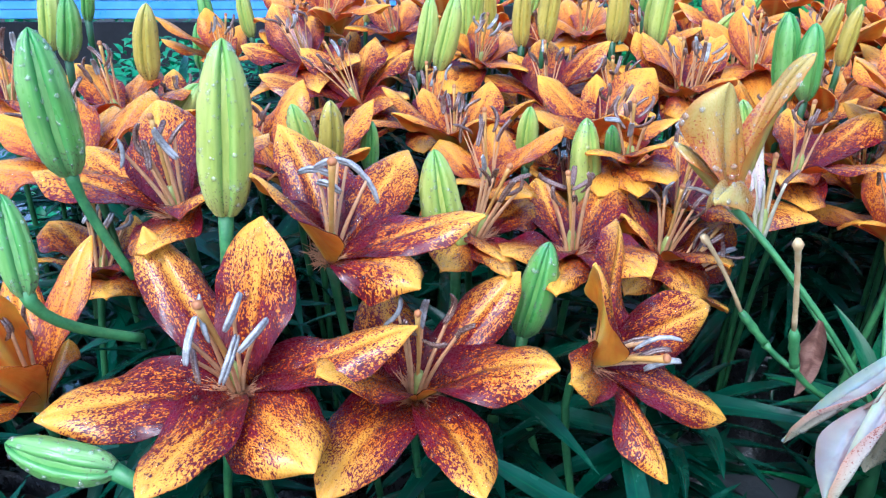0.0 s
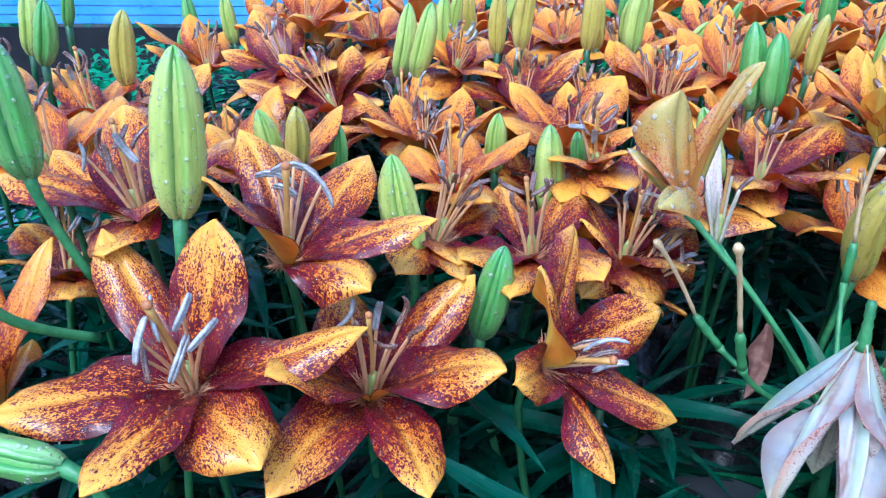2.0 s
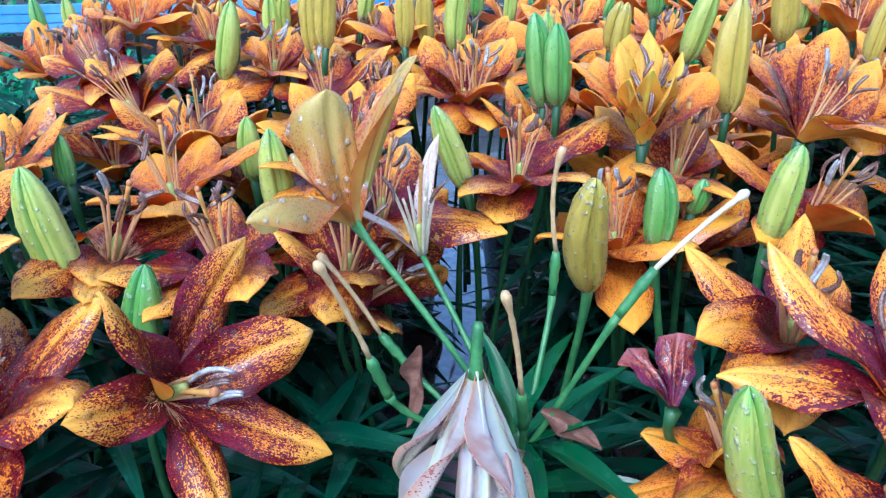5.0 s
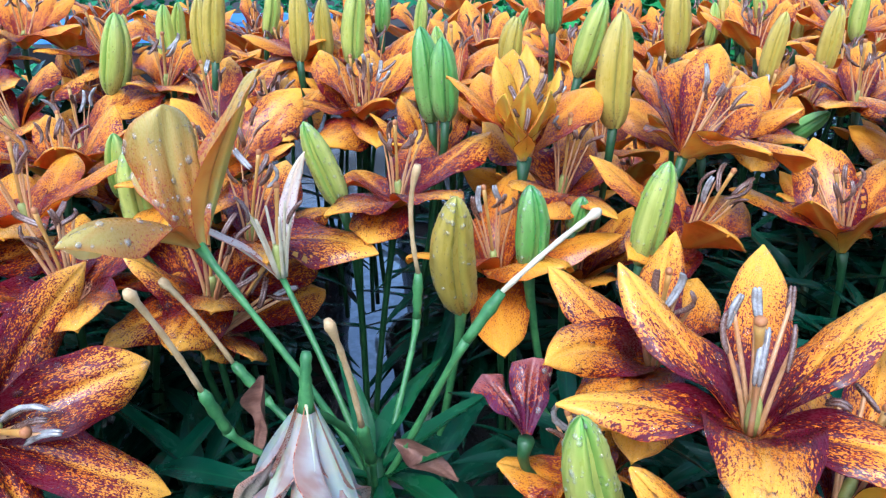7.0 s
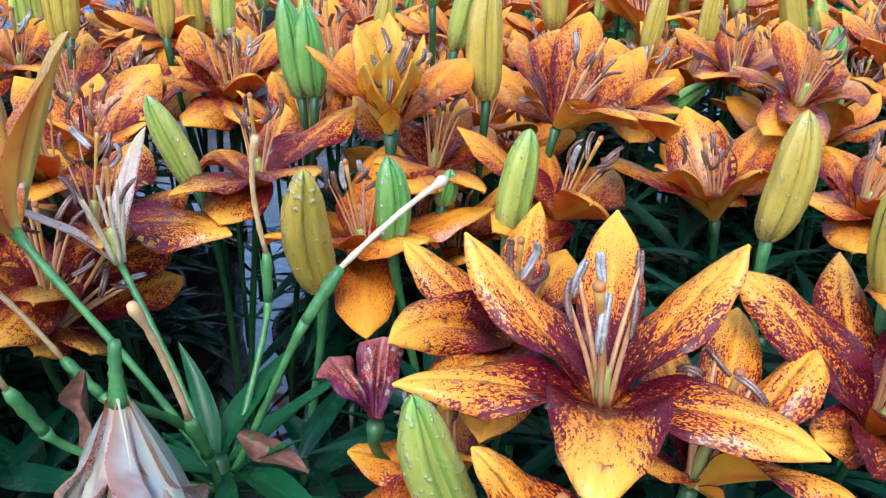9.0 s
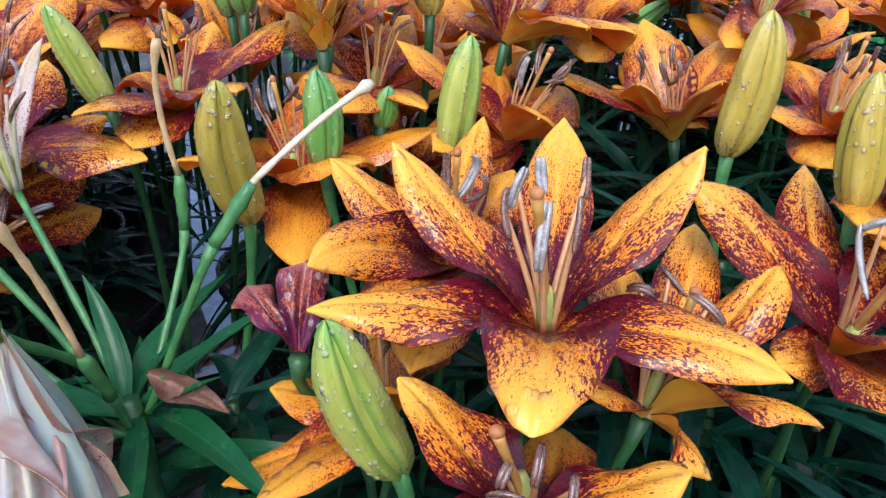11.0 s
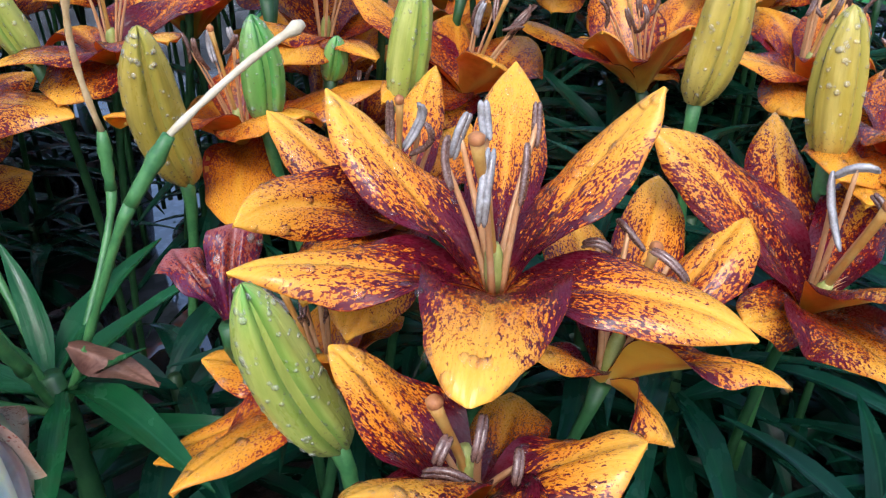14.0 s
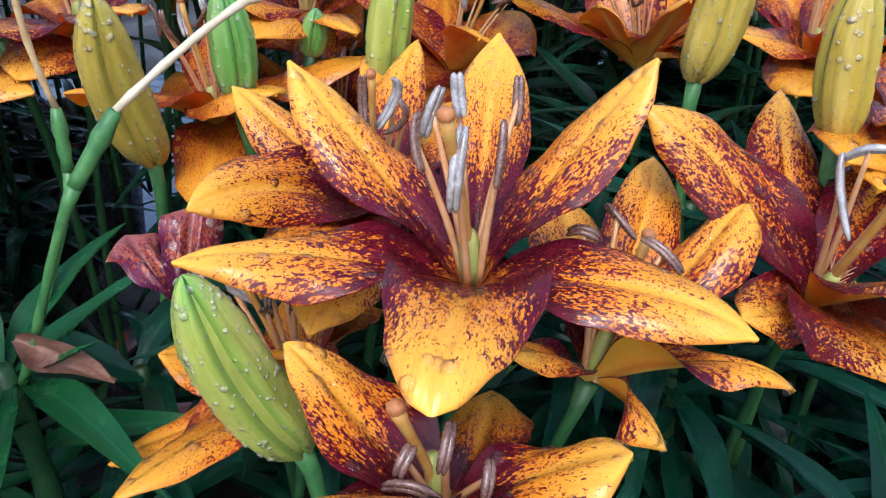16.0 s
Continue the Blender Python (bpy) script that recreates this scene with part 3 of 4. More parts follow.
def lily(place, aim, tone, tips, stamens=6, wide=1.0, stem=True, drops=None, bulge=0.10, pale=0.2, reach_style=0.72, foot=None, cup=0.28, widths=None, detail=True, keel=0.0012, bare=False, anthers=None):
    """A lily on its stalk. aim: azimuth and elevation of its axis; tips: azimuth, elevation, millimetres of each petal, in order round it."""
    SEED[0] += 17
    rnd = random.Random(SEED[0])
    near = Vector(place).y < 0.42
    ob = thing("lily_flower", place, WORDS[tone], "flower", "lilies in the bed")
    axis = way(*aim)
    beads = Geo()
    if drops is None:
        drops = 26000 if near else 9000
    for k, (az, el, mm, *more) in enumerate(tips):
        L = mm / 1000
        inner = (k % 2 == 0)
        w = (0.037 if inner else 0.029) * wide * rnd.uniform(0.94, 1.06) * min(1.12, max(0.8, L / 0.07))
        if widths:
            w = widths[k] / 1000
        tip = way(az, el) * L
        g = petal_geo(tip, axis, w, SEED[0] + k, bulge * rnd.uniform(0.7, 1.3), near, cup * rnd.uniform(0.6, 1.4), rnd.uniform(-0.2, 0.2), drops, beads, keel, more[0] if more else None)
        part("petal", g, [FRONT[tone], BACK[tone]], ob)
    if beads.v:
        part("rain_dew", beads, WATER_GLINT if tone in ("pale", "wilt", "wine") else WATER, ob, "clear rain drops", "stuff")
    size = sum(t[2] for t in tips) / len(tips) / 1000
    side = axis.orthogonal().normalized()
    other = axis.cross(side)
    turn = rnd.uniform(0, 6)
    for k in range(len(anthers) if anthers else stamens):
        c = turn + k * math.pi / 3 + rnd.uniform(-0.2, 0.2)
        o = side * math.cos(c) + other * math.sin(c)
        reach = size * rnd.uniform(0.56, 0.68)
        spread = rnd.uniform(0.22, 0.36)
        end = (axis + o * spread).normalized() * reach
        wet = rnd.random() < pale
        h = rnd.uniform(0.0062, 0.0082)
        d = (axis * rnd.uniform(0.4, 1.0) + o * rnd.uniform(-0.2, 0.9) + side * rnd.uniform(-0.4, 0.4)).normalized()
        bend = o * rnd.uniform(-0.0050, -0.0015) if rnd.random() < 0.6 else o * rnd.uniform(0.001, 0.003)
        if anthers:
            (az, el, mm), (az2, el2, half), wet = anthers[k]
            end, d, h = way(az, el) * mm / 1000, way(az2, el2), half / 1000
            o = end - axis * end.dot(axis)
            o.normalize()
            reach, spread = end.dot(axis), 0.3
            bend = Vector((0, 0, -0.0042)) * (1 - abs(d.z)) - o * rnd.uniform(0.0005, 0.0028) * abs(d.z)
            bend *= h / 0.009
        pts = arc(o * 0.002, axis * reach * 0.35 + o * 0.004, end * 0.68 + axis * 0.03 * reach, end, 8)
        f = Geo()
        f.tube(pts, [(0.0011 if near else 0.0008) - 0.0004 * i / 8 for i in range(9)], 6)
        if detail:
            fil = part("filament", f, WHITE_STYLE if bare else FILAMENT, ob)
            a = Geo()
        else:
            a = f
        q = [end + d * h * x + bend * (x * x) for x in (-1, -0.85, -0.5, 0, 0.5, 0.85, 1)]
        fat = 1.15 if wet else 1.0
        apart = fat * d.cross(o if abs(d.dot(o)) < 0.95 else side).normalized() * 0.0006
        for sign in (-1, 1):
            a.tube([p + apart * sign for p in q], [fat * q for q in (0.0003, 0.0007, 0.0009, 0.00095, 0.0009, 0.0007, 0.0003)], 6, 0 if detail else 1)
        if not detail:
            part("stamen", a, [FILAMENT, ANTHER], ob)
        if not detail or bare and k % 3:
            continue
        part("anther", a, ANTHER_PALE if wet else ANTHER, fil)
    if stamens:
        reach, slim = size * reach_style, 1.0 if anthers else 0.72
        bend = side * rnd.uniform(-0.006, 0.006)
        pts = arc((0, 0, 0), axis * reach * 0.4, axis * reach * 0.75 + bend, axis * reach + bend * 1.4, 8)
        s = Geo()
        s.tube(pts, [k * slim for k in (0.0016, 0.0015, 0.0013, 0.0012, 0.0012, 0.0012, 0.0013, 0.0015, 0.0018)], 8)
        sty = part("style", s, STYLE, ob, "ochre style")
        s = Geo()
        e = pts[-1]
        s.tube([e - axis * 0.001, e, e + axis * 0.0014, e + axis * 0.0024], [k * slim for k in (0.0012, 0.0020, 0.0021, 0.0009)], 9)
        part("stigma", s, STIGMA, sty, "brown swollen stigma")
        s = Geo()
        s.tube([axis * 0.0, axis * 0.006, axis * 0.013, axis * 0.016], [0.0022, 0.0028, 0.0024, 0.0015], 8)
        part("ovary", s, OVARY, ob, "pale green ovary")
    if near and stamens and detail and tone == "dark":
        g = Geo()
        for _ in range(240):
            c = rnd.uniform(0, 2 * math.pi)
            o = (side * math.cos(c) + other * math.sin(c))
            far = rnd.uniform(0.003, 0.010)
            b0 = o * far + axis * (0.001 + 0.36 * far)
            d = (o * rnd.uniform(0.5, 1.2) + axis * rnd.uniform(0.4, 0.8) + side * rnd.uniform(-0.5, 0.5) + other * rnd.uniform(-0.5, 0.5)).normalized()
            l = rnd.uniform(0.002, 0.006)
            g.tube([b0 - d * 0.003, b0 + d * l * 0.5, b0 + d * l + o * 0.0006], [0.00024, 0.00018, 0.00007], 3)
        part("throat_hairs", g, HAIR, ob, "tan hairs in the throat", "stuff")
    if stem:
        if foot is None:
            foot = (place[0] + rnd.uniform(-0.02, 0.02), place[1] + 0.01 + rnd.uniform(-0.02, 0.02), TABLE + 0.12)
        f = Vector(foot) - Vector(place)
        pts = arc(-axis * 0.0012, -axis * 0.03, f + Vector((0, 0, 0.07)), f, 8)
        s = Geo()
        s.tube(pts, [0.0034, 0.0022] + [0.0019] * 7, 7)
        part("stalk", s, STALK_SHADED, ob, "green flower stalk")
    return ob


# ---- buds ----
BUD_WORDS = {
    "green": "closed green lily bud beaded with rain",
    "lime": "closed yellow-green lily bud beaded with rain",
    "gold": "plump golden lily bud about to open, beaded with rain",
}


def bud(place, aim, tone, girth, foot=None, rise=0.06):
    """A closed bud from its base: azimuth, elevation and millimetres of its axis; girth: width over length."""
    SEED[0] += 13
    rnd = random.Random(SEED[0])
    ob = thing("lily_bud", place, BUD_WORDS[tone], "flower bud", "lily buds in the bed")
    axis, L = way(aim[0], aim[1]), aim[2] / 1000
    R = 1.02 * girth * L / 2
    toward = Vector((0.1, -0.85, 0.5))
    side = toward - axis * axis.dot(toward)
    side.normalize()
    turn = radians(60) + rnd.uniform(-0.5, 0.5)
    side = (side * math.cos(turn) + axis.cross(side) * math.sin(turn)).normalized()
    other = axis.cross(side)
    bow = side * rnd.uniform(-0.05, 0.05) * L
    def prof(s):
        if s < 0.4:
            return max(0.05, 1 - ((0.4 - s) / 0.43) ** 2.6) ** 0.48
        return max(0.004, 1 - ((s - 0.4) / 0.6) ** 2.5) ** 0.62

    spot = lambda s: axis * L * s + bow * math.sin(math.pi * s)
    nu, nv = 18, 16
    steps = [1 - (1 - i / nu) ** 1.25 for i in range(nu + 1)]
    g = Geo()
    g.tube([spot(s * 0.97) for s in steps], [R * 0.74 * prof(s) for s in steps], 12)
    part("inner_petals", g, BUD[tone], ob)
    beads = Geo()
    drops = 75000 if place[1] < 0.5 else 30000
    for k in range(3):
        g = Geo()
        c0 = k * 2 * math.pi / 3
        rows, inside = [], []
        fold, lean = rnd.uniform(-0.7, 0.7), rnd.uniform(-0.25, 0.25)
        for i in range(nu + 1):
            s = steps[i]
            row, row2 = [], []
            for j in range(nv + 1):
                v = 2 * j / nv - 1
                c = c0 + v * 1.035
                r = R * prof(s) * (0.93 + 0.09 * math.cos(v * 1.5) - 0.55 * (max(0, abs(v) - 0.66) / 0.34) ** 1.5 + 0.022 * math.cos(v * 9.4 + fold) + 0.045 * math.exp(-((v - lean) / 0.10) ** 2) + 0.018 * math.sin(s * 17 + 5 * k + 4 * v) + 0.012 * math.sin(s * 41 + 9 * v + k))
                o = side * math.cos(c) + other * math.sin(c)
                p = spot(s) + o * r
                row.append(p)
                row2.append(spot(s) + o * r * 0.75)
            rows.append(row)
            inside.append(row2)
        rain(beads, rows, drops * L * R * 2, rnd, place[1] < 0.5, 0.0011, 0.08, 1)
        off = rnd.uniform(0, 5)
        uv = lambda i, j: (i / nu, 2 * j / nv - 1)
        gr = lambda i, j: (i / nu * L + off, R * (2 * j / nv - 1))
        g.grid(rows, uv, gr, 0, True)
        for e in (0, nv):
            g.grid([[r[e] for r in rows], [r[e] for r in inside]], lambda i, j: (j / nu, 1), lambda i, j: (j / nu * L + off, R), 0, e == 0)
        g.grid([rows[-1], inside[-1]], lambda i, j: (1, 0), lambda i, j: (L + off, 0), 0)
        part("sepal", g, BUD[tone], ob)
    part("rain_dew", beads, WATER_GLINT, ob, "clear rain drops", "stuff")
    if foot is None:
        foot = (place[0] + rnd.uniform(-0.03, 0.03), place[1] + rnd.uniform(0.0, 0.03), TABLE + 0.12)
    f = Vector(foot) - Vector(place)
    g = Geo()
    pts = arc(axis * 0.002, -axis * (0.035 if rise > 0.02 else 0.012), f.lerp(Vector((0, 0, 0)), 0.35) + Vector((0, 0, -0.004)) if rise < 0.02 else f + Vector((0, 0, rise)), f, 8)
    g.tube(pts, [0.0032, 0.0026] + [0.0021] * 7, 7)
    # stalks farther back take the green with shade painted in
    part("stalk", g, STALK_SHADED if place[1] > 0.4 else STEM, ob, "green bud stalk")
    return ob


# ---- foliage ----
def leaf_geo(L, W, droop, fold=0.25, seed=0):
    """A lance-shaped lily leaf that grows along +x, with both faces."""
    rnd = random.Random(seed)
    nu, nv = 10, 4
    top, low, wid = [], [], []
    for i in range(nu + 1):
        s = i / nu
        w = W / 2 * max(0.03, (0.35 + 0.65 * smoothstep(s, 0, 0.35)) * (1 - s ** 2.6))
        wid.append(w)
        x, z = L * s * (1 - 0.12 * droop * s), -droop * L * 0.45 * s * s
        y0 = 0.05 * L * math.sin(s * 3 + seed)
        a, b = [], []
        for j in range(nv + 1):
            v = 2 * j / nv - 1
            z2 = z + fold * w * abs(v) + w * 0.10 * math.sin(s * 13 + seed + v * 2) * abs(v)
            a.append((x, y0 + w * v, z2))
            b.append((x, y0 + w * v * 0.97, z2 - 0.0005))
        top.append(a)
        low.append(b)
    g = Geo()
    uv = lambda i, j: (i / nu, 2 * j / nv - 1)
    gr = lambda i, j: (i / nu * L, wid[i] * (2 * j / nv - 1))
    g.grid(top, uv, gr, 0)
    g.grid(low, uv, gr, 0, True)
    return g


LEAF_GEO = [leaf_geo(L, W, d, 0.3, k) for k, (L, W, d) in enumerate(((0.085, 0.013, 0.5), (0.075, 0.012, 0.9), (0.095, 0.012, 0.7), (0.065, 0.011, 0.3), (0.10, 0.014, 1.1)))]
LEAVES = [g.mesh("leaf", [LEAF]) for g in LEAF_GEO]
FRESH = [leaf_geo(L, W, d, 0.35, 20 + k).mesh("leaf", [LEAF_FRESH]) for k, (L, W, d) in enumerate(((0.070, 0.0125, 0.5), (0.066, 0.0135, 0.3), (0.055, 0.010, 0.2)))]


def leaf_pose(at, az, el, roll, size):
    return Matrix.Translation(at) @ Matrix.Rotation(radians(az), 4, "Z") @ Matrix.Rotation(radians(-el), 4, "Y") @ Matrix.Rotation(radians(roll), 4, "X") @ Matrix.Scale(size, 4)


def leaf(mesh, parent, at, az, el, roll=0.0, size=1.0):
    ob = new("leaf", mesh)
    ob.parent = parent
    ob.matrix_basis = leaf_pose(at, az, el, roll, size)
    return ob


def lily_plant(x, y, top, leaves, seed):
    """A leafy lily stem, the flowers of which stand above it."""
    rnd = random.Random(seed)
    ob = thing("lily_plant", (x, y, TABLE + 0.115), "leafy dark green lily stem in the bed", "plant", "leafy stems in the bed")
    h = top - TABLE - 0.115
    sway = Vector((rnd.uniform(-0.02, 0.02), rnd.uniform(-0.02, 0.02), 0))
    pts = arc((0, 0, 0), sway * 0.5 + Vector((0, 0, h * 0.3)), sway + Vector((0, 0, h * 0.7)), sway + Vector((0, 0, h)), 8)
    g = Geo()
    g.tube(pts, [0.0042 - 0.0002 * i for i in range(9)], 7)
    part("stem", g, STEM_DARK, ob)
    turn = rnd.uniform(0, 360)
    rest = Geo()
    for k in range(leaves):
        t = 0.12 + 0.88 * k / leaves
        p = pts[min(8, int(t * 8))].lerp(pts[min(8, int(t * 8) + 1)], t * 8 % 1)
        up = 40 * (t - 0.3) + rnd.uniform(-12, 14)
        spin, roll, size = turn + 137.5 * k + rnd.uniform(-12, 12), rnd.uniform(-25, 25), rnd.uniform(0.8, 1.1)
        if y < 0.40:
            leaf(rnd.choice(LEAVES), ob, p, spin, up, roll, size)
        else:
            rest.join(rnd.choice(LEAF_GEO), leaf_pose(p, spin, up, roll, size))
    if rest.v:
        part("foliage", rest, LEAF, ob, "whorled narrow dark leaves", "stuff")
    return ob


def pot(x, y):
    ob = thing("plant_pot", (x, y, TABLE), "black plastic nursery pot with wet soil", "pot", "pots under the lilies")
    g = Geo()
    ring = lambda r, z: [(r * math.cos(c * math.pi / 12), r * math.sin(c * math.pi / 12), z) for c in range(25)]
    n = lambda i, j: (0, 0)
    g.grid([ring(0.045, 0.003), ring(0.058, 0.118), ring(0.062, 0.119), ring(0.062, 0.132), ring(0.058, 0.132), ring(0.056, 0.112)], n, n)
    part("wall", g, POT, ob)
    g = Geo()
    g.grid([ring(0.001, 0.120), ring(0.03, 0.121), ring(0.0575, 0.115)], n, n, 0, True)
    part("soil", g, SOIL, ob, "dark wet potting soil")
    return ob


# beds of pots in staggered rows, kept low round the spent plant
rnd = random.Random(21)
pots = []
for row in range(8):
    for col in range(11):
        x = -0.55 + col * 0.138 + (0.069 if row % 2 else 0) + rnd.uniform(-0.012, 0.012)
        y = 0.10 + row * 0.125 + rnd.uniform(-0.012, 0.012)
        if x < -0.34 and y > 0.62:
            continue
        if abs(x - 0.178) < 0.105 and 0.44 < y < 1.2:
            continue
        pots.append((x, y))
for x, y in pots:
    pot(x, y)
    for k in range(2):
        px, py = x + rnd.uniform(-0.035, 0.035), y + rnd.uniform(-0.035, 0.035)
        gap = math.exp(-((px - 0.19) / 0.10) ** 2 - ((py - 0.42) / 0.11) ** 2)
        top = 0.562 - 0.10 * gap + rnd.uniform(-0.03, 0.015) - (0.03 if py < 0.22 else 0)
        lily_plant(px, py, top, 40 if py < 0.40 else 56, rnd.randint(0, 99999))


for x, y, top in ((0.47, 0.20, 0.52), (0.40, 0.18, 0.50), (0.54, 0.26, 0.53), (0.44, 0.30, 0.53), (0.35, 0.17, 0.48), (0.28, 0.19, 0.47), (0.50, 0.36, 0.54), (0.12, 0.23, 0.50), (0.03, 0.22, 0.50), (0.20, 0.21, 0.47), (-0.05, 0.20, 0.50)):
    lily_plant(x, y, top, 34, int(x * 3000 + 500))


for x, y, top in ((0.105, 0.60, 0.47), (0.262, 0.63, 0.47), (0.105, 0.84, 0.43), (0.265, 0.90, 0.43)):
    pot(x, y)
    lily_plant(x, y, top, 30, int(x * 1000))


# ---- the spent plant: bare pods, dried styles, a whorl of leaves ----
def spent_plant():
    hub = Vector((0.205, 0.303, 0.556))
    ob = thing("spent_lily_plant", (0.205, 0.303, TABLE + 0.115), "spent lily stem with green seed pods and dried styles", "plant")
    o = ob.location

    def stalk(name, pts, radii, mat, label="", parent=ob, sides=8, knots=()):
        g = Geo()
        g.tube([Vector(p) - o for p in pts], [r * (1 + 0.13 * math.sin(2.7 * i + 40 * pts[-1][0])) for i, r in enumerate(radii)], sides)
        return part(name, g, mat, parent, label)

    def run(a, b, c, d, n=10):
        return arc(a, b, c, d, n)

    stalk("main_stem", run((0.205, 0.303, TABLE + 0.115), (0.20, 0.30, 0.45), (0.21, 0.305, 0.50), hub + Vector((0, 0, 0.006))), [0.0038] * 11, STALK_SHADED)
    low = hub - Vector((0, 0, 0.01))
    e = Vector((0.136, 0.346, 0.640))
    stalk("flower_stalk", run(low, hub + Vector((-0.012, 0.012, 0.02)), e + Vector((0.02, -0.018, -0.02)), e), [0.0015] * 8 + [0.0016, 0.0018, 0.0024], STEM, "green stalk of the wilting flower")
    e = Vector((0.163, 0.375, 0.612))
    stalk("flower_stalk", run(low, hub + Vector((-0.008, 0.02, 0.01)), e + Vector((0.012, -0.02, -0.015)), e), [0.0015] * 11, STEM)
    e = Vector((0.186, 0.265, 0.618))
    stalk("flower_stalk", run(low, hub + Vector((-0.006, 0.004, 0.03)), e + Vector((0.004, 0.012, -0.02)), e), [0.0016] * 11, STEM)
    stalk("stalk_end", run(e - Vector((0, 0, 0.003)), e + Vector((0, 0, 0.005)), e + Vector((0.0004, 0.001, 0.010)), e + Vector((0.0010, 0.003, 0.017))), [0.0032, 0.0029, 0.0026, 0.0024, 0.0022, 0.0021, 0.0020, 0.0020, 0.0021, 0.0021, 0.0015], STEM, "blunt green stub above the withered flower")
    pods = (
        ((0.225, 0.353, 0.668), (0.225, 0.357, 0.620), (0.224, 0.356, 0.599), DRY_STYLE),
        ((0.291, 0.318, 0.661), (0.254, 0.297, 0.640), (0.241, 0.294, 0.622), WHITE_STYLE),
        ((0.196, 0.261, 0.648), (0.203, 0.274, 0.601), (0.205, 0.285, 0.578), DRY_STYLE),
        ((0.133, 0.272, 0.655), (0.146, 0.287, 0.609), (0.152, 0.292, 0.588), DRY_STYLE),
        ((0.122, 0.339, 0.627), (0.145, 0.340, 0.588), (0.158, 0.336, 0.572), DRY_STYLE),
    )
    for tip, node, foot, mat in pods:
        tip, node, foot = Vector(tip), Vector(node), Vector(foot)
        d = (node - foot).normalized()
        stalk("pod_stalk", run(low, low.lerp(foot, 0.4) - Vector((0, 0, 0.004)), foot - d * 0.012, foot), [0.0014] * 8 + [0.0015, 0.0017, 0.0022], STEM)
        pod = [foot.lerp(node, t / 6) for t in range(7)]
        p = stalk("seed_pod", pod, [0.0022, 0.0020, 0.0021, 0.0023, 0.0024, 0.0024, 0.0016], STEM, "slender green seed pod")
        bend = Vector((random.Random(int(tip.x * 1000)).uniform(-0.004, 0.004), 0, 0.003))
        s = run(node, node.lerp(tip, 0.35) + bend, node.lerp(tip, 0.7) + bend, tip)
        s.append(tip + (s[-1] - s[-2]).normalized() * 0.0025)
        stalk("dried_style", s, [0.0011] * 8 + [0.0011, 0.0014, 0.0021, 0.0014], mat, "dry tan style", p)
    rnd = random.Random(3)
    for az, el, size in ((-46, 14, 1.05), (67, 28, 1.0), (-173, 16, 0.95), (116, 50, 0.95), (-85, 5, 0.85), (25, 35, 0.9), (150, 10, 0.75), (95, 5, 0.85), (-20, 38, 0.7)):
        leaf(FRESH[rnd.randint(0, 2)], ob, hub - o + way(az, 0) * 0.003, az, el, rnd.uniform(-20, 20), size)
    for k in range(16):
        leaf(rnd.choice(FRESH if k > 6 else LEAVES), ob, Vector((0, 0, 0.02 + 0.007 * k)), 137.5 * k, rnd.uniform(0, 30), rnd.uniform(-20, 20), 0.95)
    for a, b, w in (((0.212, 0.300, 0.575), (0.238, 0.292, 0.560), 0.010), ((0.165, 0.305, 0.605), (0.158, 0.298, 0.568), 0.011)):
        a, b = Vector(a), Vector(b)
        g = petal_geo(b - a, Vector((0, -0.6, 0.8)), w, int(a.x * 9999), 0.05, False, 1.2, 1.2)
        ob2 = part("dried_petal", g, [DRY_LEAF, DRY_LEAF], ob, "shrivelled brown petal")
        ob2.location = a - o
    return ob


spent_plant()


# ---- the flowers and buds, one by one ----
lily((-0.080, 0.261, 0.597), (-89, 75), "dark", [
    (5, 20, 75, dict(w=29, m=0.45, back=0.35)), (55, 73, 70, dict(w=33, m=0.55, blunt=1.5, bulge=-0.05, back=0.12)), (137, 42, 79, dict(w=28, m=0.5, blunt=1.5, bulge=0.0)),
    (-153, 8, 72, dict(w=36, m=0.45, blunt=1.35, bulge=0.12)), (-102, 6, 72, dict(w=28, m=0.5)), (-51, -3, 57, dict(w=40, m=0.45, blunt=1.6, bulge=0.2, back=0.4))],
    anthers=[((-68, 69, 48), (59, 50, 7.4), True), ((-53, 58, 44), (41, 36, 7.8), True), ((-111, 69, 44), (116, 61, 8.9), True), ((-109, 56, 45), (75, 55, 8.7), True), ((-78, 51, 37), (67, 49, 9.2), True), ((-109, 50, 37), (112, 58, 8.6), False)])
lily((-0.012, 0.290, 0.573), (-57, 76), "dark", [(-30, 29, 75, dict(w=36, m=0.42, bulge=0.14, back=0.4)), (30, 42, 72, dict(w=27, m=0.5)), (108, 19, 72), (-126, 37, 72, dict(w=30)), (-118, -1, 72, dict(w=34, m=0.42, bulge=0.16)), (-68, 2, 72, dict(w=29, m=0.5, bulge=0.1))])
lily((0.063, 0.288, 0.592), (-23, 31), "dark", [(25, 12, 64, dict(w=30)), (73, 27, 82, dict(w=27)), (-107, 71, 60, dict(w=24, cup=0.7, roll=25)), (-110, 23, 50, dict(w=24, cup=0.5)), (-49, -40, 57, dict(w=26, back=0.6)), (4, -27, 72, dict(w=27))],
    anthers=[((-21, 35, 32), (-7, 17, 9.9), True), ((-15, 11, 30), (-6, 19, 7.8), True), ((6, 29, 21), (-2, 21, 9.2), False), ((-17, 23, 27), (-4, 22, 8.3), False)], reach_style=0.5)
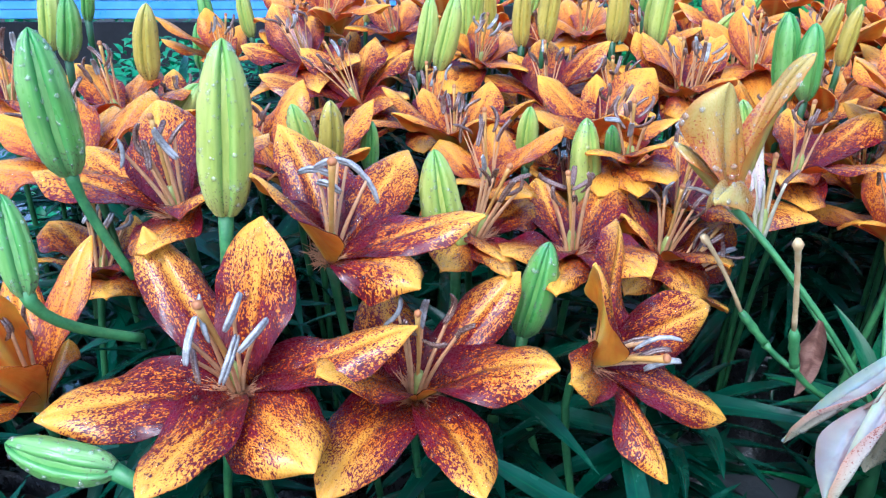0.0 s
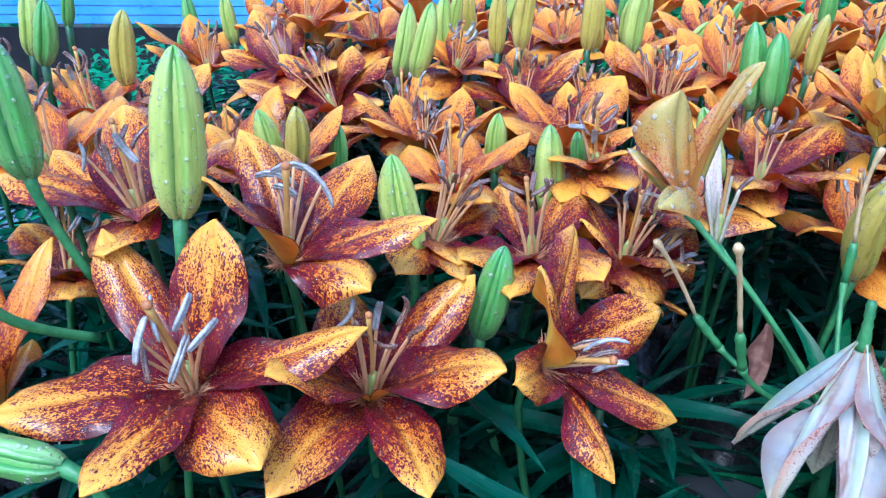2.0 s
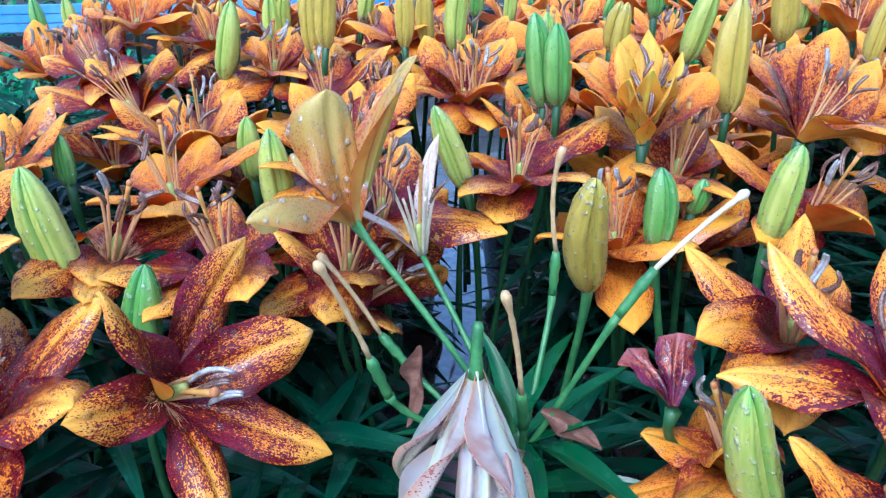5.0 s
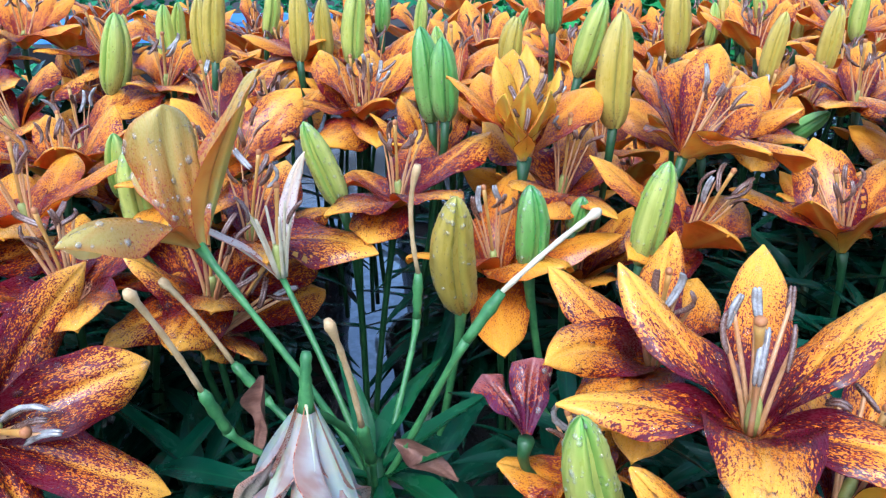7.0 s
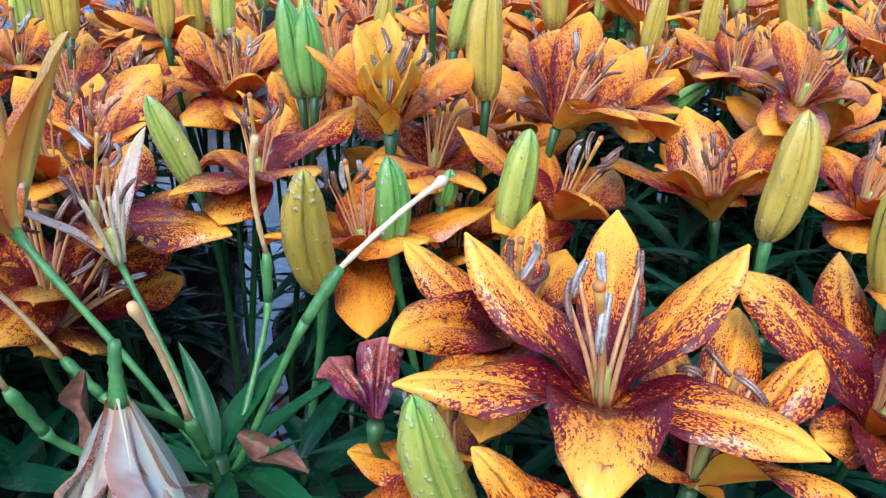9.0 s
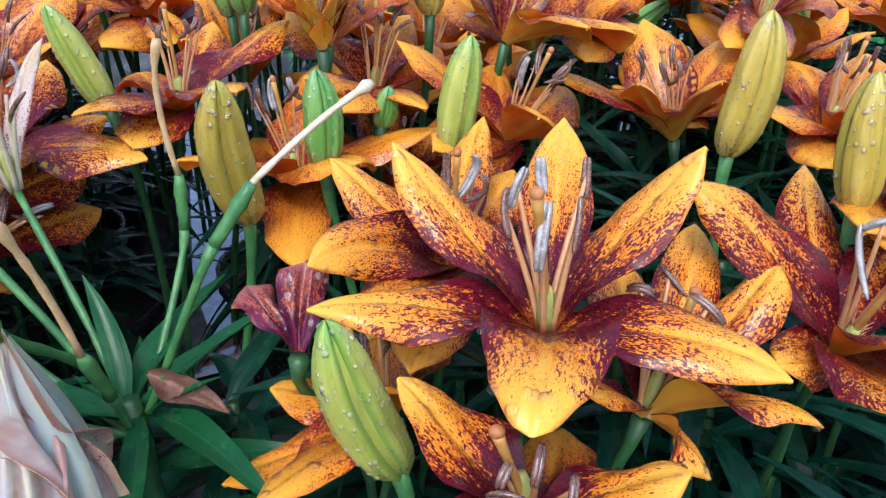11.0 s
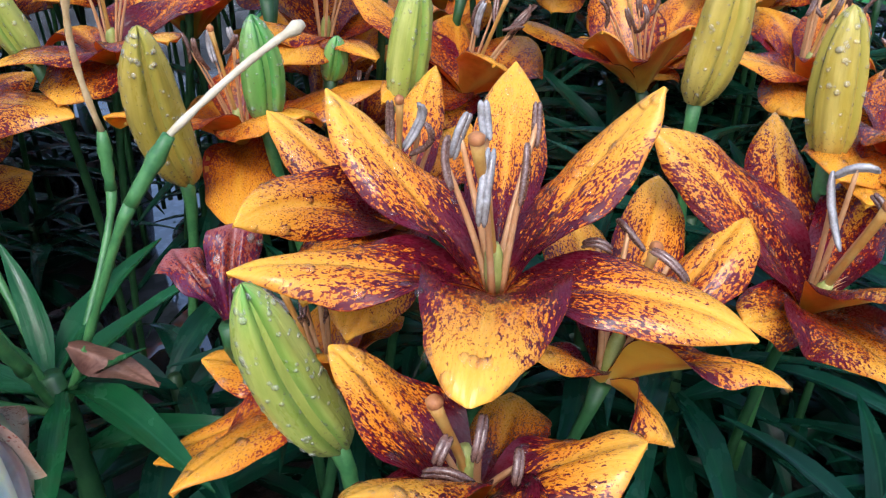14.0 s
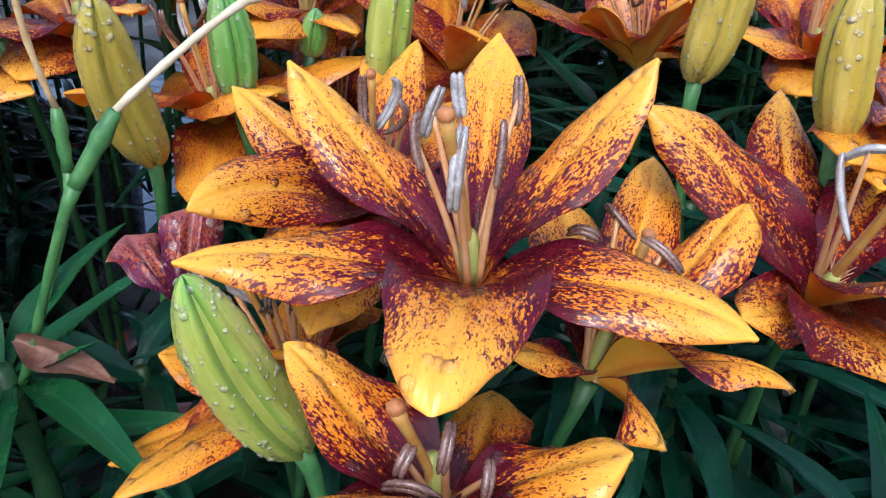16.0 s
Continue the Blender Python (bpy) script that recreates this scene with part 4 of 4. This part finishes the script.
lily((-0.048, 0.312, 0.629), (-80, 74), "dark", [
    (-12, 22, 72, dict(w=29, m=0.5)), (61, 26, 72, dict(w=30, m=0.5)), (105, 25, 78, dict(w=34, m=0.5)), (121, 41, 72, dict(w=26)), (-124, 52, 66, dict(w=30, m=0.42, cup=0.5)), (-45, 7, 56, dict(w=32, bulge=0.22, back=0.6))],
    anthers=[((121, 77, 40), (-176, 14, 9.0), True), ((63, 79, 44), (-174, 6, 10.2), True), ((-1, 66, 41), (160, 51, 10.4), True), ((91, 83, 34), (179, 25, 5.5), True), ((71, 63, 43), (176, 27, 6.8), False)])
lily((-0.119, 0.336, 0.639), (-173, 78), "dark", [(-50, 29, 50, dict(w=26, cup=0.5)), (65, 17, 72), (113, 34, 72), (144, 17, 72), (172, 15, 72, dict(w=34, m=0.5)), (-89, 6, 50, dict(w=32))])
lily((-0.164, 0.269, 0.583), (-127, 76), "plain", [(-90, 72, 72), (64, 57, 73), (101, 3, 50), (116, 39, 72), (-86, 45, 72), (-81, 29, 72)], wide=0.62, cup=0.6)
lily((-0.187, 0.390, 0.579), (18, 78), "dark", [(-64, 18, 68), (-31, 28, 68), (-30, 12, 68), (93, 9, 68), (135, 13, 68), (-93, 35, 68)])
lily((-0.178, 0.381, 0.643), (-139, 73), "plain", [(77, 24, 70, dict(w=36)), (98, 15, 70), (133, 31, 70, dict(w=34)), (154, 19, 70, dict(w=32)), (162, -3, 70), (-74, 14, 50)])
lily((-0.219, 0.530, 0.629), (-138, 77), "mid", [(-42, 12, 72), (62, 7, 72), (92, 16, 72), (135, 24, 72), (-112, 21, 72), (-93, 11, 72)])
lily((-0.279, 0.507, 0.645), (-21, 77), "mid", [(99, 12, 72), (124, 17, 72), (146, 11, 72), (-82, 2, 72), (-57, 0, 72), (-39, 10, 72)])
lily((-0.069, 0.644, 0.610), (-166, 64), "dark", [(-53, 16, 75), (50, 28, 75), (82, 34, 75), (143, 31, 75), (175, 16, 85), (-121, 1, 85)])
lily((-0.117, 0.702, 0.628), (-142, 69), "dark", [(-47, 13, 75), (96, 27, 75), (130, 40, 75), (154, 10, 75), (-124, -9, 75), (-76, -3, 75)])
lily((-0.011, 0.611, 0.595), (-175, 87), "dark", [(-49, 9, 75), (56, 3, 75), (79, 35, 75), (139, 13, 75), (-134, 18, 85), (-92, 7, 75)])
lily((0.083, 0.625, 0.613), (-141, 85), "dark", [(20, 43, 72), (35, 8, 72), (87, 39, 72), (115, 25, 72), (134, 11, 72), (-108, 6, 72)])
lily((0.131, 0.603, 0.612), (-112, 82), "dark", [(62, 23, 66), (89, 31, 66), (110, 8, 66), (-145, 9, 66), (-96, 4, 66), (-75, 15, 66)])
lily((0.030, 0.694, 0.629), (-48, 73), "mid", [(64, 15, 72), (86, 26, 72), (116, 19, 72), (-109, 19, 50), (-112, -4, 72), (-58, 9, 72)])
lily((-0.109, 0.771, 0.653), (-21, 77), "plain", [(-25, 18, 72), (60, 31, 72), (85, 39, 72), (118, 40, 72), (148, 16, 72), (-88, 20, 72)])
lily((-0.225, 0.826, 0.600), (12, 86), "plain", [(-35, 18, 72), (85, 28, 72), (121, 50, 72), (170, 23, 72), (-158, 42, 85), (-85, 15, 72)])
lily((-0.152, 0.793, 0.636), (-2, 72), "mid", [(72, 25, 72), (118, 37, 72), (-102, 24, 72), (-94, 7, 72), (-62, -5, 72), (-32, 7, 72)])
lily((-0.046, 0.794, 0.633), (-118, 74), "mid", [(-46, 2, 72), (-47, 26, 72), (82, 26, 72), (120, 32, 72), (-129, 18, 72), (-95, -3, 72)])
lily((0.133, 0.774, 0.637), (-79, 74), "plain", [(73, 25, 72), (98, 25, 72), (-133, 25, 72), (-119, 1, 72), (-70, 23, 72), (-66, 4, 72)])
lily((0.187, 0.626, 0.617), (-66, 87), "mid", [(40, 42, 70), (85, 38, 70), (125, 43, 70), (-134, 24, 70), (-95, 1, 70), (-68, 27, 70)])
lily((0.262, 0.673, 0.630), (-129, 83), "plain", [(47, 25, 70), (87, 43, 70), (123, 31, 70), (-141, 4, 70), (-106, -9, 70), (-78, 16, 70)])
lily((0.215, 0.462, 0.612), (-16, 84), "dark", [(24, 30, 70), (76, 23, 70), (113, 1, 70), (-120, 15, 70), (-105, 1, 55), (-62, 20, 70)])
lily((0.138, 0.436, 0.602), (-8, 84), "dark", [(-24, 5, 75), (57, -1, 68), (78, 24, 68), (121, 23, 68), (136, -2, 68), (-73, 15, 68)])
lily((0.124, 0.395, 0.572), (5, 43), "dark", [(72, 17, 70), (123, 13, 70), (-153, 55, 63), (-81, 15, 45), (-52, 5, 40), (44, -1, 70)])
lily((0.067, 0.376, 0.600), (-144, 86), "dark", [(-66, 16, 66), (46, -1, 66), (63, 19, 66), (102, 19, 66), (-130, 21, 66), (-105, 10, 66)])
lily((0.027, 0.434, 0.613), (158, 81), "plain", [(-74, 19, 66), (38, 27, 66), (81, 7, 66), (86, 22, 66), (117, 13, 66), (-111, 24, 66)])
lily((0.016, 0.371, 0.612), (-17, 69), "dark", [(53, 3, 62), (85, 6, 62), (113, -2, 62), (-106, 11, 62), (-77, 13, 50), (-78, 9, 62)])
lily((0.114, 0.464, 0.618), (-111, 77), "mid", [(89, 8, 62), (-128, 23, 62), (-118, 3, 62), (-98, 5, 62), (-82, 11, 62), (-84, 30, 62)])
lily((0.122, 0.403, 0.585), (-25, 80), "dark", [(40, 7, 66), (75, 19, 66), (135, 43, 54), (-120, 8, 66), (-91, 9, 66), (-75, 23, 66)])
lily((0.194, 0.615, 0.618), (-29, 81), "mid", [(60, 5, 72), (64, 37, 72), (129, 42, 72), (137, 15, 72), (-112, 4, 72), (-83, 4, 72)])
lily((0.268, 0.432, 0.581), (171, 84), "plain", [(-67, 27, 72), (-5, 21, 71), (68, 40, 72), (108, 0, 72), (-138, 27, 72), (-93, -5, 72)])
lily((0.311, 0.482, 0.607), (-37, 82), "mid", [(54, 9, 72), (64, 23, 72), (131, 29, 72), (-123, 22, 72), (-111, 11, 72), (-77, 11, 72)])
lily((0.288, 0.466, 0.639), (-29, 80), "plain", [(43, 23, 70), (74, 17, 55), (93, 21, 70), (93, 45, 70), (109, 30, 70), (169, 44, 62)])
lily((0.285, 0.462, 0.638), (-120, 82), "young", [(-54, 66, 45), (15, 68, 53), (81, 72, 62), (144, 72, 57), (-137, 68, 42), (-96, 70, 48)], wide=0.85, cup=0.6, bulge=-0.12, reach_style=0.5)
lily((0.381, 0.478, 0.633), (-14, 65), "mid", [(35, 24, 75), (55, 49, 75), (73, 36, 75), (99, 6, 50), (99, 30, 75), (-76, 17, 75), (-62, 13, 85)])
lily((0.476, 0.599, 0.605), (-69, 80), "mid", [(42, 18, 72), (56, 20, 72), (92, 39, 72), (-143, 26, 72), (-113, 0, 72), (-88, 15, 72)])
lily((0.369, 0.429, 0.597), (-28, 66), "mid", [(48, 7, 72), (80, 15, 72), (155, 40, 71), (-131, 15, 72), (-127, 6, 55), (-94, 28, 72)])
lily((0.463, 0.439, 0.588), (-175, 75), "mid", [(32, 34, 78), (57, 24, 70), (91, 45, 72), (172, 28, 75), (-161, 49, 45), (-97, 43, 65)])
lily((0.560, 0.617, 0.622), (-157, 85), "mid", [(34, 13, 72), (61, 37, 72), (84, 15, 72), (112, 26, 72), (-136, 12, 72), (-97, 12, 72)])
lily((0.531, 0.486, 0.637), (-70, 75), "mid", [(30, 4, 72), (43, 20, 72), (72, 35, 72), (95, 8, 72), (-138, -5, 55), (-112, -3, 72)])
lily((0.532, 0.412, 0.595), (-60, 81), "mid", [(42, 25, 68), (69, 14, 68), (79, 18, 68), (-154, 21, 68), (-128, 6, 68), (-107, 28, 68)])
lily((0.335, 0.260, 0.602), (-121, 83), "light", [
    (-35, 2, 68, dict(w=27, m=0.42, bulge=0.15, back=0.28, cup=0.2)), (3, 51, 69, dict(w=27, m=0.48, bulge=-0.06, back=0.30, roll=-14)), (69, 36, 76, dict(w=24, m=0.52, bulge=0.0, back=0.2)),
    (132, 39, 73, dict(w=27, m=0.46, bulge=-0.04, back=0.34, roll=14)), (-176, 15, 71, dict(w=26, m=0.44, bulge=0.12, back=0.4)), (-111, 11, 62, dict(w=39, m=0.27, taper=0.46, bulge=0.28, cup=0.28, back=0.22, wave=0.03))],
    anthers=[((-121, 71, 39), (61, 63, 9.4), True), ((122, 72, 44), (32, 60, 6.3), True), ((156, 70, 40), (86, 65, 6.9), False), ((-65, 76, 40), (63, 65, 7.6), False), ((50, 57, 47), (70, 69, 6.3), False), ((105, 81, 48), (92, 67, 5.0), True)])
lily((0.321, 0.323, 0.590), (-110, 70), "light", [(57, 9, 72), (67, 31, 72, dict(w=22)), (149, 37, 60, dict(w=22, m=0.48, back=0.3)), (-143, 23, 72, dict(w=24, cup=0.6, roll=-35)), (-122, 11, 72), (-112, 4, 72)])
lily((0.289, 0.282, 0.556), (132, 74), "plain", [(-110, 54, 40), (62, -9, 70), (80, 6, 50), (-177, -15, 57), (170, 22, 40), (-128, 18, 70)])
lily((0.367, 0.253, 0.571), (27, 69), "light", [(-145, 39, 50, dict(w=17)), (-43, -33, 28, dict(w=20, bulge=0.24, cup=0.6, back=0.6)), (-30, 10, 51, dict(w=22, bulge=0.24, cup=0.9, back=0.4)), (20, 36, 65, dict(w=24, m=0.55, bulge=0.2, back=0.5)), (54, 33, 72, dict(w=23)), (81, 18, 72)],
    anthers=[((55, 74, 45), (128, 36, 5.9), False), ((2, 67, 41), (130, 28, 6.6), False), ((111, 79, 43), (151, 3, 4.1), False)])
lily((0.438, 0.262, 0.579), (-100, 62), "dark", [(35, 23, 72, dict(w=26)), (71, 28, 81, dict(w=25)), (152, 45, 77, dict(w=27, m=0.46, back=0.3)), (-151, 19, 45, dict(w=22)), (-109, 19, 72), (-106, 36, 72)], wide=0.86, anthers=[((-136, 72, 45), (86, 59, 11.1), True), ((-115, 79, 54), (143, -19, 5.6), True), ((-91, 68, 48), (108, 42, 5.8), False)])
lily((0.318, 0.215, 0.573), (115, 76), "light", [(-113, 38, 62), (-90, 39, 62), (-21, 33, 45, dict(w=27, m=0.55, blunt=2.0)), (64, -15, 62), (137, 38, 51, dict(w=29, m=0.42, taper=0.75, back=0.1)), (-135, 44, 62)], reach_style=0.55, anthers=[((-93, 78, 27), (61, 43, 5.3), False), ((-147, 67, 27), (45, 36, 3.5), False), ((-63, 59, 27), (66, 41, 4.0), False), ((-130, 59, 25), (157, 10, 6.1), False)])
lily((0.500, 0.311, 0.602), (-126, 71), "mid", [(49, 15, 72), (65, 5, 72), (-144, 14, 72), (-136, 10, 72), (-125, 28, 72), (-123, 13, 72)])
lily((0.136, 0.346, 0.640), (-172, 85), "wilt", [(20, 66, 76, dict(w=13, m=0.6, blunt=1.5, bulge=0.12, cup=1.5, back=0.0, bow=0.05)), (140, 79, 58, dict(w=31, m=0.68, blunt=2.5, bulge=-0.10, cup=0.45, back=0.6, wave=0.16, pleat=0.12)), (-118, 21, 70, dict(w=21, m=0.5, blunt=1.6, bulge=0.2, cup=0.3, back=0.9, pleat=0.12)), (150, 40, 42, dict(w=11))], stamens=0, stem=False, cup=0.7, keel=0.0040, drops=60000)
lily((0.186, 0.265, 0.618), (-100, -80), "pale", [(3, -74, 80, dict(w=17, back=0.6, pleat=0.16)), (-35, -73, 84, dict(w=21, back=0.5, pleat=0.2)), (-95, -75, 84, dict(w=23, back=0.5, m=0.6, pleat=0.2)), (-155, -68, 82, dict(w=22, back=0.6, m=0.6, pleat=0.18)), (140, -60, 82, dict(w=16, m=0.62, pleat=0.18)), (79, -77, 83)], stamens=0, stem=False, bulge=-0.05, cup=0.7, drops=70000, keel=0.0045)
lily((0.163, 0.375, 0.612), (-137, 85), "pale", [(79, 44, 65), (-173, 34, 52)], stamens=6, bare=True, stem=False, widths=[9, 6])
lily((0.263, 0.284, 0.586), (-30, 76), "wine", [(128, 33, 29, dict(w=16, m=0.75, blunt=3.0, cup=0.5, wave=0.3)), (77, 48, 30, dict(w=17, m=0.75, blunt=3.0, cup=0.5, wave=0.3))], stamens=0, foot=(0.285, 0.29, 0.50), keel=0.003, drops=25000)
bud((-0.083, 0.283, 0.663), (20, 85, 66), "lime", 0.30)
bud((-0.145, 0.294, 0.675), (173, 85, 56), "green", 0.33, (-0.129, 0.298, 0.628), 0.01)
bud((-0.145, 0.245, 0.648), (123, 73, 36), "green", 0.34, (-0.120, 0.274, 0.613), 0.0)
bud((-0.109, 0.210, 0.601), (174, 12, 38), "green", 0.36)
bud((-0.210, 0.580, 0.594), (-4, 57, 59), "lime", 0.36)
bud((-0.257, 0.552, 0.666), (-29, 76, 46), "green", 0.34)
bud((-0.326, 0.674, 0.649), (-7, 83, 58), "lime", 0.32)
bud((-0.287, 0.664, 0.674), (-44, 70, 37), "green", 0.28)
bud((-0.210, 0.571, 0.648), (-29, 82, 54), "gold", 0.32)
bud((-0.266, 0.882, 0.588), (4, 88, 50), "green", 0.30)
bud((-0.254, 0.888, 0.623), (-162, 86, 52), "green", 0.30)
bud((-0.201, 0.855, 0.627), (-168, 83, 52), "lime", 0.30)
bud((-0.076, 0.427, 0.631), (-123, 77, 40), "lime", 0.34)
bud((-0.063, 0.424, 0.635), (-69, 76, 39), "gold", 0.34)
bud((-0.045, 0.465, 0.617), (-66, 83, 33), "green", 0.34)
bud((0.006, 0.349, 0.609), (-169, 80, 60), "lime", 0.32)
bud((0.054, 0.500, 0.607), (-78, 82, 42), "lime", 0.34)
bud((0.085, 0.440, 0.598), (-165, 86, 59), "lime", 0.30)
bud((0.106, 0.476, 0.617), (-116, 71, 29), "green", 0.34)
bud((0.043, 0.789, 0.545), (-6, 60, 46), "green", 0.34)
bud((0.023, 0.725, 0.519), (168, 85, 28), "green", 0.50)
bud((-0.021, 0.731, 0.619), (12, 81, 67), "lime", 0.28)
bud((0.020, 0.753, 0.637), (-71, 87, 54), "lime", 0.30)
bud((0.047, 0.785, 0.645), (-116, 83, 45), "gold", 0.28)
bud((0.066, 0.685, 0.650), (-65, 87, 54), "gold", 0.28)
bud((0.038, 0.330, 0.581), (-3, 78, 50), "green", 0.34)
bud((0.250, 0.586, 0.643), (-148, 81, 51), "lime", 0.28)
bud((0.247, 0.539, 0.641), (-143, 87, 52), "green", 0.34)
bud((0.295, 0.596, 0.652), (-60, 81, 46), "gold", 0.26)
bud((0.243, 0.747, 0.635), (-20, 59, 40), "lime", 0.28)
bud((0.158, 0.724, 0.647), (-102, 85, 52), "gold", 0.28)
bud((0.181, 0.715, 0.654), (-84, 78, 41), "lime", 0.28)
bud((0.239, 0.893, 0.636), (-14, 84, 47), "lime", 0.28)
bud((0.243, 0.865, 0.606), (-11, 58, 19), "green", 0.40)
bud((-0.003, 0.663, 0.635), (-13, 77, 62), "lime", 0.28)
bud((-0.091, 0.971, 0.623), (-18, 80, 35), "gold", 0.30)
bud((0.030, 0.757, 0.655), (-64, 75, 39), "lime", 0.30)
bud((0.082, 0.651, 0.660), (-21, 82, 62), "gold", 0.26)
bud((0.088, 0.862, 0.647), (-18, 79, 53), "lime", 0.30)
bud((0.141, 0.677, 0.655), (-49, 87, 59), "gold", 0.26)
bud((0.181, 0.692, 0.648), (-13, 83, 65), "lime", 0.28)
bud((0.202, 0.829, 0.654), (-77, 84, 42), "green", 0.34)
bud((0.239, 0.553, 0.637), (-164, 83, 61), "green", 0.30)
bud((0.225, 0.936, 0.616), (-16, 46, 34), "lime", 0.34)
bud((0.297, 0.634, 0.657), (-66, 74, 38), "gold", 0.34)
bud((0.347, 0.931, 0.635), (-16, 70, 30), "green", 0.30)
bud((0.339, 0.681, 0.673), (-109, 78, 40), "green", 0.34)
bud((0.340, 0.584, 0.658), (-28, 74, 55), "lime", 0.30)
bud((0.346, 0.507, 0.643), (-95, 88, 68), "gold", 0.30)
bud((0.416, 0.614, 0.665), (-137, 82, 54), "gold", 0.34)
bud((0.552, 0.909, 0.622), (-67, 87, 47), "lime", 0.28)
bud((0.574, 0.910, 0.630), (-176, 76, 49), "gold", 0.28)
bud((0.581, 0.900, 0.623), (-171, 83, 20), "green", 0.40)
bud((0.583, 0.888, 0.595), (-173, 83, 24), "green", 0.40)
bud((0.613, 0.908, 0.633), (-178, 72, 53), "lime", 0.28)
bud((0.516, 0.683, 0.631), (-23, 81, 57), "gold", 0.28)
bud((0.643, 0.896, 0.622), (-53, 87, 32), "gold", 0.36)
bud((0.591, 0.734, 0.627), (-35, 85, 59), "gold", 0.30)
bud((0.666, 0.824, 0.640), (-80, 87, 55), "lime", 0.30)
bud((0.591, 0.593, 0.652), (-179, 71, 68), "gold", 0.26)
bud((0.756, 0.824, 0.605), (-163, 85, 56), "lime", 0.30)
bud((0.592, 0.541, 0.615), (-176, 83, 60), "green", 0.32)
bud((0.246, 0.387, 0.586), (-99, 69, 72), "gold", 0.28)
bud((0.279, 0.392, 0.606), (-109, 87, 42), "green", 0.38)
bud((0.309, 0.436, 0.606), (-55, 72, 22), "green", 0.50)
bud((0.333, 0.389, 0.607), (-43, 80, 54), "lime", 0.30)
bud((0.445, 0.358, 0.612), (-28, 83, 60), "gold", 0.32)
bud((0.186, 0.451, 0.617), (-160, 70, 52), "lime", 0.28)
bud((0.507, 0.623, 0.596), (-22, 40, 42), "green", 0.36)
bud((0.179, 0.718, 0.626), (-68, -40, 32), "green", 0.30)
bud((0.289, 0.249, 0.566), (-149, 71, 65), "lime", 0.27)
bud((0.456, 0.291, 0.616), (-166, 83, 50), "gold", 0.32)
bud((0.373, 0.354, 0.488), (-17, 43, 12), "green", 0.50)


# ---- the rest of the crowd, where the bed goes on ----
def crowd(seed, most, low, high, apart, near):
    """Scatter open flowers over the bed where there is room."""
    rnd = random.Random(seed)
    taken = [o.matrix_basis.translation.copy() for o in scene.objects if o.name.startswith("lily_flower") and (high > 0.6 or o.location.z < 0.595)]
    bare = ((0.24, 0.42, 0.07), (0.19, 0.47, 0.085), (0.43, 0.47, 0.075), (-0.045, 0.52, 0.05), (0.20, 0.36, 0.12), (0.30, 0.34, 0.10))
    made = 0
    for _ in range(1500):
        x, y = rnd.uniform(-0.36, 1.05), rnd.uniform(near, 1.06)
        if x < -0.13 and y > 0.60 or y < near - 0.06 + 0.5 * abs(x - 0.2):
            continue
        if any(math.hypot(x - a, y - b) < r for a, b, r in bare) or high < 0.6 and abs(x - 0.185) < 0.085:
            continue
        if any(math.hypot(x - t.x, y - t.y) < (apart if y < 0.62 else apart + 0.008) for t in taken):
            continue
        z = rnd.uniform(low, high) + (0.015 if y > 0.8 else 0)
        taken.append(Vector((x, y, z)))
        turn, lean = rnd.uniform(0, 60), rnd.uniform(-10, 14)
        aim = (rnd.uniform(0, 360), rnd.uniform(68, 88))
        tips = [(turn + k * 60 + rnd.uniform(-10, 10), rnd.uniform(28, 44) - lean * math.sin(radians(-turn - k * 60)) + rnd.uniform(-8, 8), rnd.uniform(60, 74)) for k in range(6)]
        tone = rnd.choice(("dark", "mid", "mid") if x < 0.15 else ("mid", "plain", "plain"))
        lily((x, y, z), aim, tone, tips, detail=False)
        made += 1
        if made >= most:
            break


crowd(77, 84, 0.585, 0.615, 0.064, 0.36)
crowd(31, 46, 0.550, 0.572, 0.058, 0.40)
